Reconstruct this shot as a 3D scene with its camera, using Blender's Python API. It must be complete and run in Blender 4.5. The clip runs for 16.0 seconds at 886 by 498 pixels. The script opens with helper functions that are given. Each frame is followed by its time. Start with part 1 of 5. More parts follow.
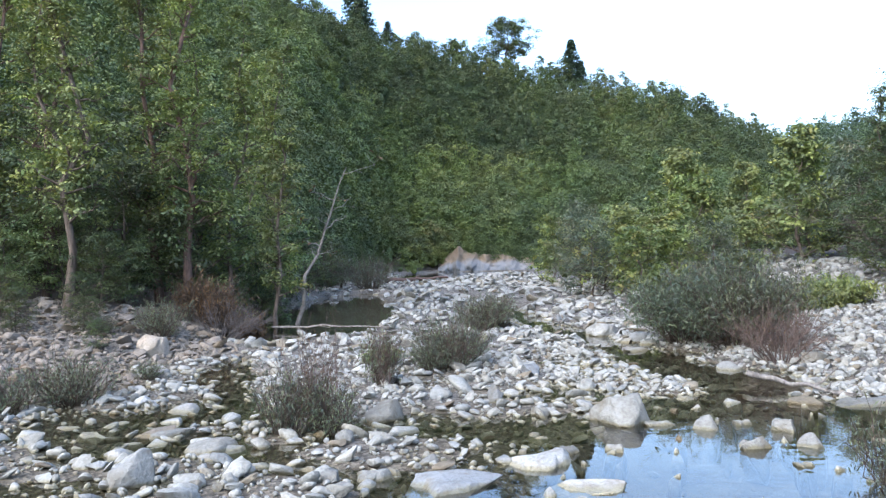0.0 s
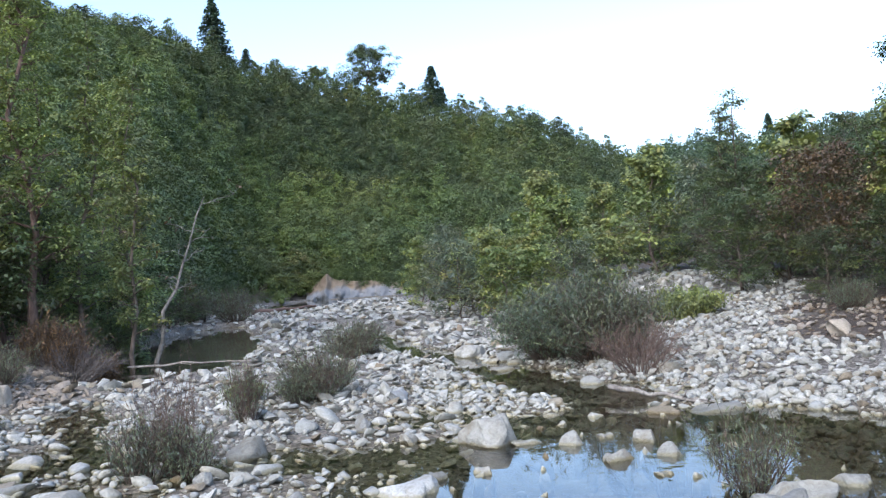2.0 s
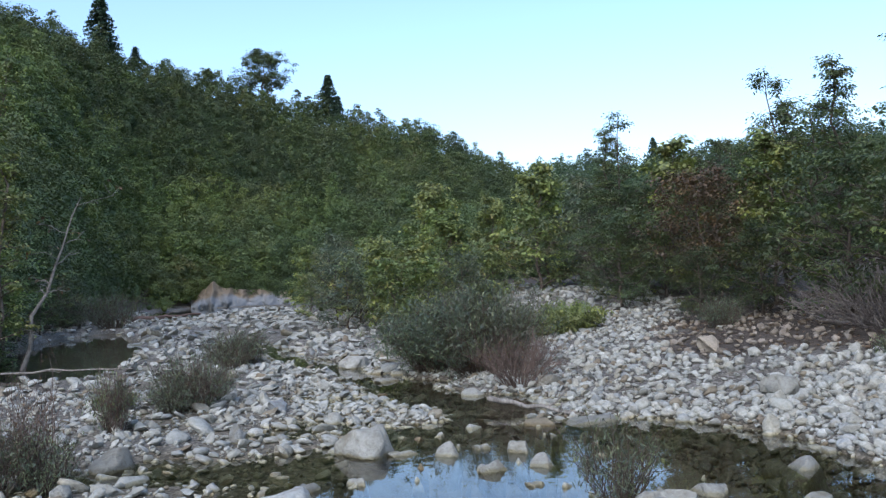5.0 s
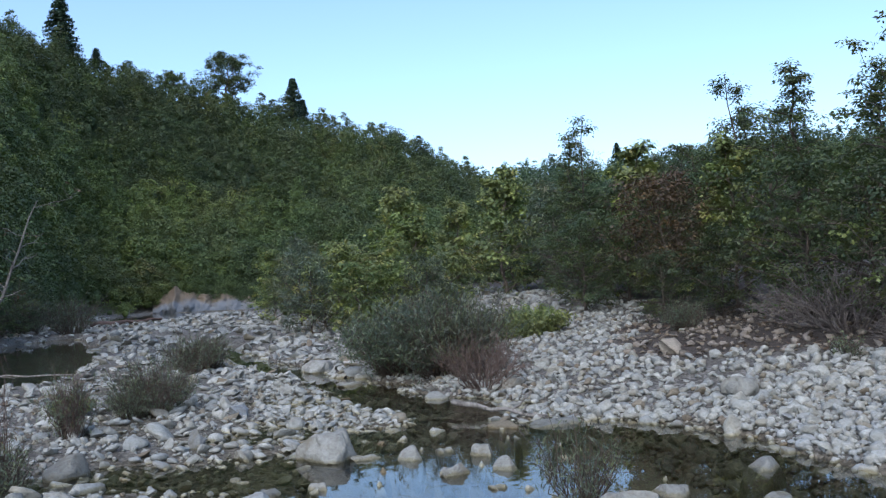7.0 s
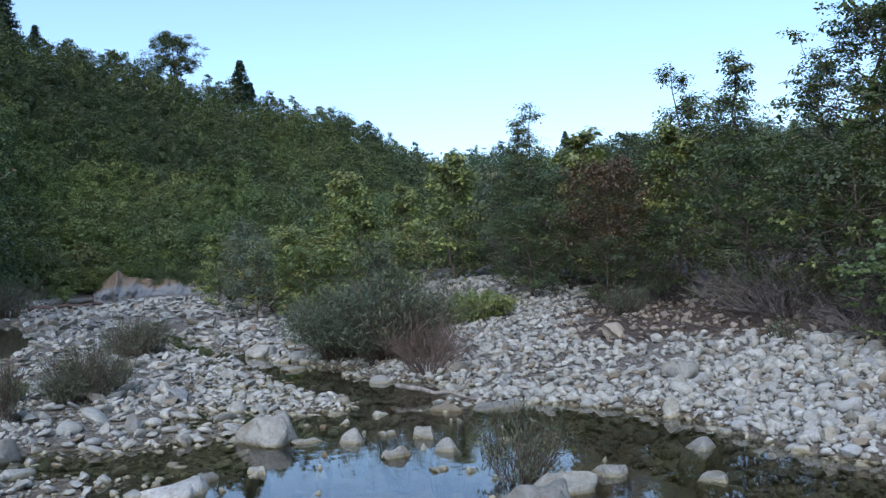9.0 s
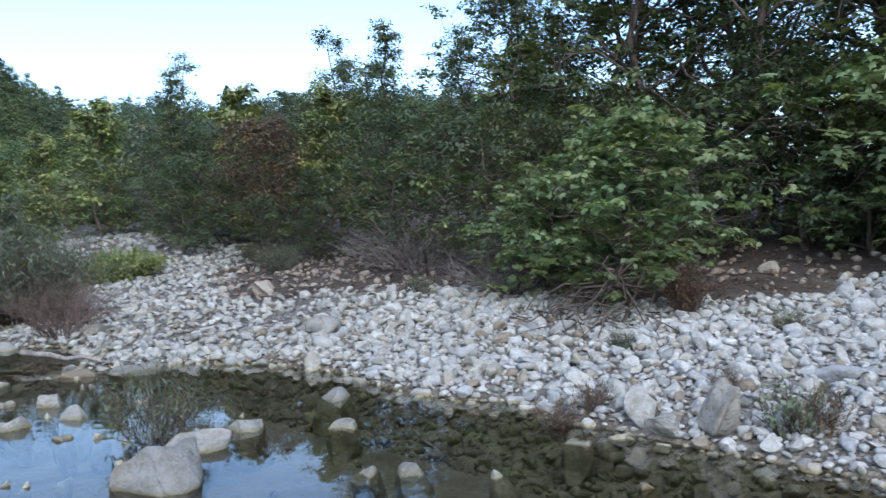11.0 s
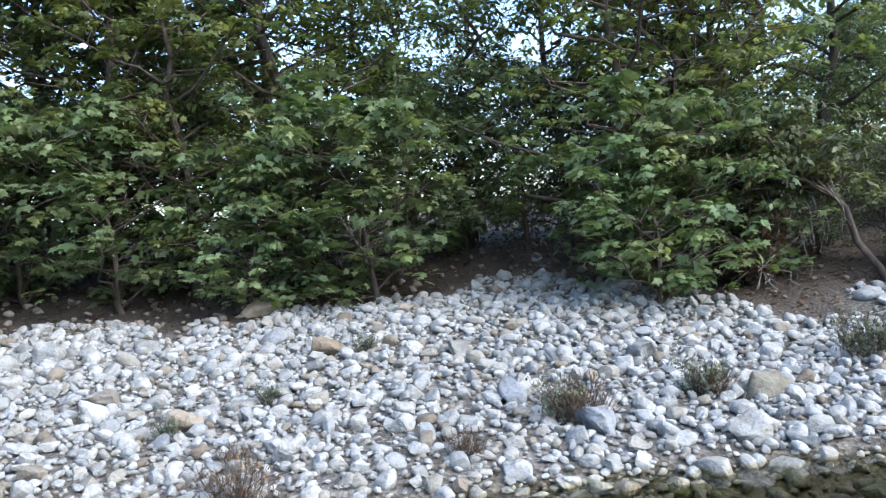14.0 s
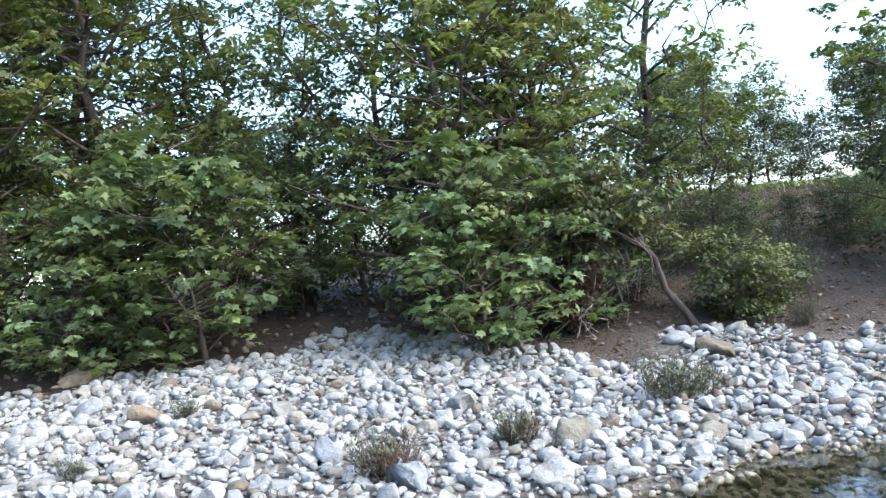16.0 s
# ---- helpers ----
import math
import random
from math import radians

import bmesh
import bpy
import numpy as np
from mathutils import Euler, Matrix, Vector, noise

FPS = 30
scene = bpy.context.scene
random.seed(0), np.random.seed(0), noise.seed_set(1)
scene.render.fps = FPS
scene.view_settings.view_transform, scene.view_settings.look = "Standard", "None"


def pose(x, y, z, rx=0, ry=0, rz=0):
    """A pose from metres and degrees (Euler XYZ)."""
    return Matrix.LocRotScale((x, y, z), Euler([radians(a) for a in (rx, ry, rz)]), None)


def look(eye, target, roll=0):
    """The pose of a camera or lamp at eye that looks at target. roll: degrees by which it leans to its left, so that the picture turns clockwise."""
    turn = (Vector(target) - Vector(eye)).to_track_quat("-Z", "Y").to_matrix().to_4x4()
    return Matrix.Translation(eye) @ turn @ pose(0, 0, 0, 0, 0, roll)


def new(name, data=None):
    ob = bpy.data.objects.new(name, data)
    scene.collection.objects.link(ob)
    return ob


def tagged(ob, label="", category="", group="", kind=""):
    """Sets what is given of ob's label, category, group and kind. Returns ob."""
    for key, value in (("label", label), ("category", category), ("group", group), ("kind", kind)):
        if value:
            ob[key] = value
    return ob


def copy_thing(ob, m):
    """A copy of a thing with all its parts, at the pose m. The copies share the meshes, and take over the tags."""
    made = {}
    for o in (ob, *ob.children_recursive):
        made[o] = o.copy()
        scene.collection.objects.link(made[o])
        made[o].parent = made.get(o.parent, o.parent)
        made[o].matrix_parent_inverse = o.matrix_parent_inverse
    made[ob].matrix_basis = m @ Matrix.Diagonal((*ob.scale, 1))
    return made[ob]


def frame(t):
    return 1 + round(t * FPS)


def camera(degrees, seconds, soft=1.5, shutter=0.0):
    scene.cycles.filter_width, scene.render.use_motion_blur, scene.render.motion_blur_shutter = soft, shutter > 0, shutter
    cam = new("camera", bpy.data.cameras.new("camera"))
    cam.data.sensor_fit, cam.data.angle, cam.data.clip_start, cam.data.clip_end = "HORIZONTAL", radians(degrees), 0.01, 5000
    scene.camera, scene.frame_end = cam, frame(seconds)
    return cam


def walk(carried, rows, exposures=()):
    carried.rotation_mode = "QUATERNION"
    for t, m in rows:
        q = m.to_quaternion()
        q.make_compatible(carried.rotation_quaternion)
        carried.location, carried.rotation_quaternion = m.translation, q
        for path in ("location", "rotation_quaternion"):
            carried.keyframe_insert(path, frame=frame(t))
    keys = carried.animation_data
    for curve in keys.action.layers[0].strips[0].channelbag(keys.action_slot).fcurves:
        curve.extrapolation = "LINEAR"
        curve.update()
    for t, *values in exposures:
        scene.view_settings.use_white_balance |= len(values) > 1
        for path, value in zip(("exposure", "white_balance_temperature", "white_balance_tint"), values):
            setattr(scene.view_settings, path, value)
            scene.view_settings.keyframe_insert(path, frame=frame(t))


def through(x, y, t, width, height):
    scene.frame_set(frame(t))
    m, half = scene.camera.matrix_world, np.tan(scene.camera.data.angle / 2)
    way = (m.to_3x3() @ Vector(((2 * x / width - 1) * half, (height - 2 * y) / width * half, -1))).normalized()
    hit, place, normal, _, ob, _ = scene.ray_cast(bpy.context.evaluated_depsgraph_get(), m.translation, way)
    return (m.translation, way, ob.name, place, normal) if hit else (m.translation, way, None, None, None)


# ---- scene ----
cam = camera(54.4, 16.0, 1.3, 0.16)
PATH = [
    (0, (-0.005, -0.174, 1.777), (0.039, 1.826, 1.79), -1.2),
    (0.5, (0.016, -0.142, 1.775), (0.118, 1.855, 1.806), -2.0),
    (1, (0.037, -0.109, 1.776), (0.229, 1.881, 1.823), -2.2),
    (1.5, (0.062, -0.08, 1.776), (0.34, 1.9, 1.835), -2.7),
    (2, (0.092, -0.047, 1.774), (0.44, 1.922, 1.834), -3.6),
    (2.5, (0.121, -0.03, 1.773), (0.549, 1.923, 1.84), -3.8),
    (3, (0.135, -0.031, 1.776), (0.629, 1.905, 1.843), -3.9),
    (3.5, (0.143, -0.031, 1.774), (0.66, 1.9, 1.84), -3.9),
    (4, (0.159, -0.031, 1.766), (0.687, 1.897, 1.824), -3.1),
    (4.5, (0.189, -0.041, 1.752), (0.732, 1.883, 1.82), -2.4),
    (5, (0.202, -0.048, 1.75), (0.792, 1.861, 1.825), -2.2),
    (7.5, (0.251, 0.0, 1.721), (0.934, 1.878, 1.8), -2.4),
    (8, (0.259, 0.004, 1.713), (0.975, 1.87, 1.782), -2.4),
    (8.2, (0.258, 0.005, 1.709), (0.991, 1.865, 1.771), -2.2),
    (10.3, (0.406, 0.061, 1.661), (1.457, 1.762, 1.619), -3.2),
    (10.5, (0.399, -0.044, 1.667), (1.558, 1.585, 1.614), -3.0),
    (11, (0.43, -0.148, 1.678), (1.840, 1.267, 1.606), -1.3),
    (11.5, (0.561, -0.218, 1.675), (2.165, 0.976, 1.580), -0.9),
    (12, (0.711, -0.279, 1.677), (2.514, 0.582, 1.578), -1.2),
    (12.5, (0.762, -0.335, 1.671), (2.703, 0.135, 1.564), -1.7),
    (13, (0.797, -0.407, 1.672), (2.791, -0.284, 1.568), -2.4),
    (13.5, (0.821, -0.522, 1.687), (2.819, -0.569, 1.604), -3.8),
    (14, (0.858, -0.655, 1.69), (2.85, -0.825, 1.636), -4.7),
    (14.5, (0.855, -0.767, 1.688), (2.838, -1.022, 1.661), -4.6),
    (15, (0.827, -0.863, 1.689), (2.8, -1.196, 1.691), -4.9),
    (15.5, (0.784, -0.952, 1.69), (2.748, -1.328, 1.72), -5.5),
    (16, (0.737, -1.034, 1.689), (2.674, -1.53, 1.729), -6.2),
]
EXPOSURES = [(0, 2.5, 6250, 12), (2, 2.3, 6300, 12), (3.5, 1.95, 6250, 10), (5, 1.7, 6150, 10), (8.2, 1.45, 5950, 10), (10.3, 1.8, 5900, 10), (12.5, 2.2, 5950, 10), (14, 2.5, 6200, 10), (16, 2.8, 6400, 10)]
walk(cam, [(t, look(eye, target, roll)) for t, eye, target, roll in PATH], EXPOSURES)

# ---- world and light: dusk, the sun low behind the camera, veiled ----
SUN_AZ, SUN_EL = -140.0, 42.0
world = bpy.data.worlds.new("evening_sky")
scene.world = world
world.use_nodes = True
wn = world.node_tree
sky = wn.nodes.new("ShaderNodeTexSky")
sky.sky_type = "NISHITA"
sky.sun_disc = False
sky.sun_elevation = radians(SUN_EL)
sky.sun_rotation = radians(SUN_AZ)
sky.air_density, sky.dust_density, sky.ozone_density = 1.0, 1.8, 2.6
wn.nodes["Background"].inputs["Strength"].default_value = 0.105
wn.links.new(sky.outputs["Color"], wn.nodes["Background"].inputs["Color"])
sun = new("sun", bpy.data.lights.new("sun", "SUN"))
sun.data.energy, sun.data.angle, sun.data.color = 0.62, radians(75), (1.0, 0.94, 0.86)
_a, _e = radians(SUN_AZ), radians(SUN_EL)
sun.matrix_world = look((60 * math.sin(_a), 60 * math.cos(_a), 60 * math.tan(_e)), (0, 0, 0))


# ---- the lie of the land (numpy only) ----
#GROUND-BEGIN
def lattice(i, j, seed):
    n = (i * 374761393 + j * 668265263 + seed * 974634541) & 0xFFFFFFFF
    n = ((n ^ (n >> 13)) * 1274126177) & 0xFFFFFFFF
    return ((n ^ (n >> 16)) & 0xFFFF) / 65535.0


def vnoise(x, y, size, seed):
    """Smooth value noise, 0 to 1."""
    x, y = np.asarray(x, float) / size, np.asarray(y, float) / size
    i, j = np.floor(x).astype(np.int64), np.floor(y).astype(np.int64)
    u, v = x - i, y - j
    u, v = u * u * (3 - 2 * u), v * v * (3 - 2 * v)
    a = lattice(i, j, seed) * (1 - u) + lattice(i + 1, j, seed) * u
    b = lattice(i, j + 1, seed) * (1 - u) + lattice(i + 1, j + 1, seed) * u
    return a * (1 - v) + b * v


def step01(a, b, t):
    s = np.clip((t - a) / (b - a), 0, 1)
    return s * s * (3 - 2 * s)


def polygon_distance(x, y, pts):
    """Signed distance to a polygon, negative inside."""
    x, y = np.asarray(x, float), np.asarray(y, float)
    best, inside = np.full(x.shape, 1e9), np.zeros(x.shape, bool)
    for (ax, ay), (bx, by) in zip(pts, pts[1:] + pts[:1]):
        ex, ey = bx - ax, by - ay
        s = np.clip(((x - ax) * ex + (y - ay) * ey) / (ex * ex + ey * ey), 0, 1)
        best = np.minimum(best, np.hypot(x - ax - s * ex, y - ay - s * ey))
        if ay != by:
            inside ^= ((ay > y) != (by > y)) & (x < ax + (y - ay) * ex / (by - ay))
    return np.where(inside, -best, best)


def line_distance(x, y, pts):
    x, y = np.asarray(x, float), np.asarray(y, float)
    best = np.full(x.shape, 1e9)
    for (ax, ay), (bx, by) in zip(pts, pts[1:]):
        ex, ey = bx - ax, by - ay
        s = np.clip(((x - ax) * ex + (y - ay) * ey) / (ex * ex + ey * ey), 0, 1)
        best = np.minimum(best, np.hypot(x - ax - s * ex, y - ay - s * ey))
    return best


POOL = [(-0.7, 6.0), (0.7, 6.7), (1.1, 7.6), (1.9, 8.7), (2.9, 9.6), (4.4, 9.7), (5.6, 9.6), (6.3, 8.0), (6.2, 0.0), (6.1, -2.5), (6.4, -5.0), (6.5, -7.5), (5.8, -14.0), (2.4, -14.0), (2.0, -3.0), (1.8, 2.0), (0.6, 4.6)]
LEFT_POND = [(-4.6, 17.6), (-2.6, 18.0), (-1.5, 19.4), (-0.6, 24.5), (-0.9, 31), (-2.0, 41), (-4.4, 38), (-5.8, 28)]
FAR_POND = [(-2.5, 50), (1.2, 53), (4.5, 67), (10.0, 75), (8.5, 86), (1.5, 87), (-3, 72)]
RIFFLE = [(3.2, 9.6), (4.4, 11.2), (4.0, 13.0), (3.4, 15.5), (3.6, 18.0), (2.6, 21.0), (2.6, 27.0), (1.2, 36.0)]
TRICKLE = [(-3.0, 18.0), (-3.2, 14.5), (-2.6, 11.5), (-2.9, 9.0), (-1.6, 7.6), (-0.2, 6.4)]
CROSS = [(-1.6, 7.6), (-0.2, 8.9), (1.0, 8.3)]

RIDGE_AZ = [-180, -120, -70, -40, -25, -9, -3, 2, 8, 13, 17, 20, 22.8, 26, 31, 36, 42, 52, 65, 80, 150, 180]
RIDGE_R0 = [60, 40, 24, 24, 27, 38, 86, 94, 92, 86, 80, 80, 90, 110, 120, 120, 110, 90, 80, 90, 90, 60]
RIDGE_R1 = [150, 130, 110, 115, 130, 155, 165, 170, 175, 182, 190, 205, 230, 330, 340, 320, 300, 260, 240, 260, 260, 150]
RIDGE_EL = [6, 10, 16, 19.0, 18.4, 16.3, 14.8, 13.6, 12.0, 10.8, 9.9, 8.1, 6.7, 7.7, 7.1, 7.7, 8.3, 7.6, 5.0, 0.2, 0.2, 6]


def hill(x, y):
    az, r = np.degrees(np.arctan2(x, y)), np.hypot(x, y)
    r0, r1 = np.interp(az, RIDGE_AZ, RIDGE_R0), np.interp(az, RIDGE_AZ, RIDGE_R1)
    top = 1.7 + r1 * np.tan(np.radians(np.interp(az, RIDGE_AZ, RIDGE_EL))) - 3.5
    s = np.clip((r - r0) / (r1 - r0), 0, 1)
    up = 0.75 * s + 0.25 * s * s * (3 - 2 * s)
    folds = 1 + 0.10 * (vnoise(x, y, 38, 11) - 0.5) * np.sin(np.pi * s)
    past = np.clip((r - r1) / 400, 0, 1)
    return np.where(r > r0, np.maximum(top, 1.5) * up * folds * (1 - 0.7 * past), -5)


def right_shore(y):
    return np.interp(y, [-40, -9, -7, -5, -3.5, -2, 0, 9, 10.5, 12, 14, 18, 24, 40, 70, 120], [5.3, 5.7, 6.2, 6.1, 5.8, 5.65, 5.65, 5.7, 5.4, 5.0, 4.8, 5.0, 5.6, 6.6, 10.5, 16])


def left_foot(y):
    return np.interp(y, [-40, 0, 6, 10, 14, 18, 28, 40, 66, 90], [-9, -7, -6, -5.6, -5.2, -4.5, -5.8, -5.4, -4.5, -3.5])


def ground(x, y):
    x, y = np.asarray(x, float), np.asarray(y, float)
    n1, n2, n3 = vnoise(x, y, 0.8, 1) - 0.5, vnoise(x, y, 2.4, 2) - 0.5, vnoise(x, y, 0.3, 3) - 0.5
    dr, dl = x - right_shore(y), left_foot(y) - x
    h = 0.045 + 0.11 * n2 + 0.09 * n1 + 0.17 * step01(18, 26, y) * step01(100, 60, y) - 0.015 * step01(11.5, 8.5, y) * step01(-2.2, 0.2, x) - 0.035 * step01(14.5, 11.0, y) * step01(-5.0, -3.4, x)
    near = np.interp(dr, [-0.8, 0, 5.2, 7.2, 8.8, 12, 30, 90], [-0.1, 0.0, 0.62, 0.8, 1.15, 1.45, 2.2, 2.4])
    steep = np.interp(dr, [-0.8, 0, 2.4, 4.4, 7.0, 9.4, 9.9, 11, 90], [-0.1, 0.0, 0.26, 0.75, 1.3, 1.75, 2.5, 2.62, 2.8])
    far = np.interp(dr, [-0.8, 0, 5, 9, 14, 60], [0.0, 0.08, 0.42, 0.8, 1.3, 2.5])
    mound = np.interp(dr, [-0.8, 0, 4, 8, 12, 60], [0.0, 0.08, 0.46, 1.10, 1.5, 2.6])
    m = step01(20, 27, y)
    far = far * (1 - m) + mound * m
    k, f = step01(-4.5, -7.5, y), step01(10, 16, y)
    right = (near * (1 - k) + steep * k) * (1 - f) + far * f + 0.10 * n2 * step01(0.5, 3, dr) + 0.05 * n1
    g = step01(14, 19, y)
    left = np.interp(dl, [-0.5, 0, 4, 8, 14, 40], [0.04, 0.08, 0.32, 0.62, 1.2, 3]) * (1 - g) + np.interp(dl, [-0.5, 0, 1.5, 3.5, 8, 40], [0.02, 0.12, 0.62, 0.9, 1.4, 4]) * g
    left = left + 0.1 * n2 + 0.05 * n1
    w = step01(-0.5, 0.6, dr)
    h = h * (1 - w) + right * w
    w = step01(-0.5, 0.8, dl)
    h = h * (1 - w) + left * w
    for shape, depth, edge in ((POOL, 0.30, 0.8), (LEFT_POND, 0.5, 0.7), (FAR_POND, 0.6, 1.5)):
        w = step01(0.25 * edge, -edge, polygon_distance(x, y, shape) + 0.5 * n1)
        h = h * (1 - w) - (depth + 0.12 * n1) * w
    for run, depth, wide in ((RIFFLE, 0.13, 1.0), (TRICKLE, 0.065, 0.55), (CROSS, 0.065, 0.5)):
        w = step01(wide, 0.25 * wide, line_distance(x, y, run) + 0.9 * n1 + 0.5 * n2)
        h = h * (1 - w) - depth * w
    w = step01(3.2, 1.4, np.hypot(x - 0.2, y + 0.6))
    h = h * (1 - w) + 0.2 * w
    return np.maximum(h + 0.02 * n3, hill(x, y))


def soil_cover(x, y):
    """1 where earth and leaf litter cover the ground, 0 where it is gravel."""
    dr, dl = x - right_shore(y), left_foot(y) - x
    n = vnoise(x, y, 1.6, 21) - 0.5 + 0.6 * (vnoise(x, y, 0.5, 22) - 0.5)
    edge = np.interp(y, [-40, -8, -5, -3.9, -3.2, -2.4, -1, 3, 6, 8, 10, 14, 17, 20, 30, 60], [2.8, 2.8, 3.7, 6.0, 7.8, 7.0, 6.0, 6.3, 5.0, 3.9, 3.5, 4.1, 5.5, 8.0, 10, 12])
    a = step01(-0.4, 0.6, dr - edge + 1.6 * n)
    ledge = np.interp(y, [0, 10, 17.5, 20, 60], [10, 9, 7.5, 1.0, 1.0])
    b = step01(-0.4, 0.6, dl - ledge + 1.6 * n)
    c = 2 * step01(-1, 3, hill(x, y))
    return np.maximum(np.maximum(a, b), c)
#GROUND-END


def lie(x, y):
    return float(ground(np.array([x]), np.array([y]))[0])


# ---- materials ----
def material(name):
    m = bpy.data.materials.new(name)
    m.use_nodes = True
    m.node_tree.nodes.clear()
    return m, m.node_tree.nodes, m.node_tree.links


def ramp(nodes, links, fac, stops):
    r = nodes.new("ShaderNodeValToRGB")
    while len(r.color_ramp.elements) < len(stops):
        r.color_ramp.elements.new(0.5)
    for e, (p, c) in zip(r.color_ramp.elements, stops):
        e.position, e.color = p, (*c, 1)
    links.new(fac, r.inputs["Fac"])
    return r.outputs["Color"]


def texture(nodes, links, kind, scale, coords, **inputs):
    n = nodes.new(kind)
    n.inputs["Scale"].default_value = scale
    for k, v in inputs.items():
        n.inputs[k].default_value = v
    if coords is not None:
        links.new(coords, n.inputs["Vector"])
    return n


def mixed(nodes, links, mode, fac, a, b):
    n = nodes.new("ShaderNodeMixRGB")
    n.blend_type = mode
    for key, v in (("Fac", fac), ("Color1", a), ("Color2", b)):
        if isinstance(v, (int, float)):
            n.inputs[key].default_value = v if key == "Fac" else (v, v, v, 1)
        elif isinstance(v, tuple):
            n.inputs[key].default_value = (*v, 1)
        else:
            links.new(v, n.inputs[key])
    return n.outputs["Color"]


def ranged(nodes, links, value, a, b, c=0.0, d=1.0):
    n = nodes.new("ShaderNodeMapRange")
    n.inputs["From Min"].default_value, n.inputs["From Max"].default_value = a, b
    n.inputs["To Min"].default_value, n.inputs["To Max"].default_value = c, d
    links.new(value, n.inputs["Value"])
    return n.outputs["Result"]


def finish(nodes, links, colour, rough, bump=None, strength=0.3, distance=0.01, specular=0.4):
    p, o = nodes.new("ShaderNodeBsdfPrincipled"), nodes.new("ShaderNodeOutputMaterial")
    if isinstance(colour, tuple):
        p.inputs["Base Color"].default_value = (*colour, 1)
    else:
        links.new(colour, p.inputs["Base Color"])
    if isinstance(rough, (int, float)):
        p.inputs["Roughness"].default_value = rough
    else:
        links.new(rough, p.inputs["Roughness"])
    p.inputs["Specular IOR Level"].default_value = specular
    if bump is not None:
        b = nodes.new("ShaderNodeBump")
        b.inputs["Strength"].default_value, b.inputs["Distance"].default_value = strength, distance
        links.new(bump, b.inputs["Height"])
        links.new(b.outputs["Normal"], p.inputs["Normal"])
    links.new(p.outputs["BSDF"], o.inputs["Surface"])
    return p


def stone_material(name, islands, tint=(1, 1, 1)):
    """Pale limestone cobbles, grey, tan and blue-grey among them; wet and algae-stained at and under the water."""
    m, n, l = material(name)
    g = n.new("ShaderNodeNewGeometry")
    if islands:
        rnd = g.outputs["Random Per Island"]
    else:
        rnd = n.new("ShaderNodeObjectInfo").outputs["Random"]
    base = ramp(n, l, rnd, [(0.0, (0.27, 0.27, 0.26)), (0.10, (0.44, 0.435, 0.415)), (0.20, (0.34, 0.345, 0.345)), (0.32, (0.50, 0.495, 0.475)), (0.44, (0.40, 0.395, 0.38)), (0.56, (0.55, 0.545, 0.53)),
                            (0.66, (0.35, 0.325, 0.275)), (0.74, (0.50, 0.495, 0.48)), (0.82, (0.29, 0.30, 0.31)), (0.88, (0.46, 0.455, 0.44)), (0.94, (0.31, 0.275, 0.22)), (1.0, (0.23, 0.185, 0.145))])
    pos = g.outputs["Position"]
    big = texture(n, l, "ShaderNodeTexNoise", 9, pos, Detail=4.0)
    fine = texture(n, l, "ShaderNodeTexNoise", 34, pos, Detail=5.0, Distortion=0.5)
    c = mixed(n, l, "MULTIPLY", 0.75, base, ramp(n, l, big.outputs["Fac"], [(0.32, (0.72, 0.69, 0.64)), (0.50, (0.95, 0.94, 0.93)), (0.66, (1.05, 1.05, 1.05))]))
    c = mixed(n, l, "MULTIPLY", 0.38, c, ramp(n, l, fine.outputs["Fac"], [(0.34, (0.5, 0.48, 0.45)), (0.56, (1, 1, 1))]))
    rust = texture(n, l, "ShaderNodeTexNoise", 5, pos, Detail=5.0, Distortion=0.8)
    c = mixed(n, l, "MIX", ranged(n, l, rust.outputs["Fac"], 0.56, 0.72, 0.0, 0.6), c, (0.25, 0.21, 0.16))
    c = mixed(n, l, "MULTIPLY", 1.0, c, tint)
    z = n.new("ShaderNodeSeparateXYZ")
    l.new(pos, z.inputs[0])
    add = n.new("ShaderNodeMath")
    add.operation = "MULTIPLY_ADD"
    l.new(big.outputs["Fac"], add.inputs[0])
    add.inputs[1].default_value = -0.07
    l.new(z.outputs["Z"], add.inputs[2])
    wet = ranged(n, l, add.outputs[0], 0.0, -0.02)
    c = mixed(n, l, "MIX", wet, c, mixed(n, l, "MULTIPLY", 1.0, c, (0.78, 0.72, 0.54)))
    c = mixed(n, l, "MIX", ranged(n, l, z.outputs["Z"], -0.03, -0.12, 0.0, 0.9), c, ramp(n, l, big.outputs["Fac"], [(0.35, (0.07, 0.064, 0.042)), (0.65, (0.14, 0.128, 0.086))]))
    finish(n, l, c, ranged(n, l, wet, 0, 1, 0.88, 0.45), mixed(n, l, "ADD", 0.6, fine.outputs["Fac"], big.outputs["Fac"]), 0.8, 0.022, 0.25)
    return m


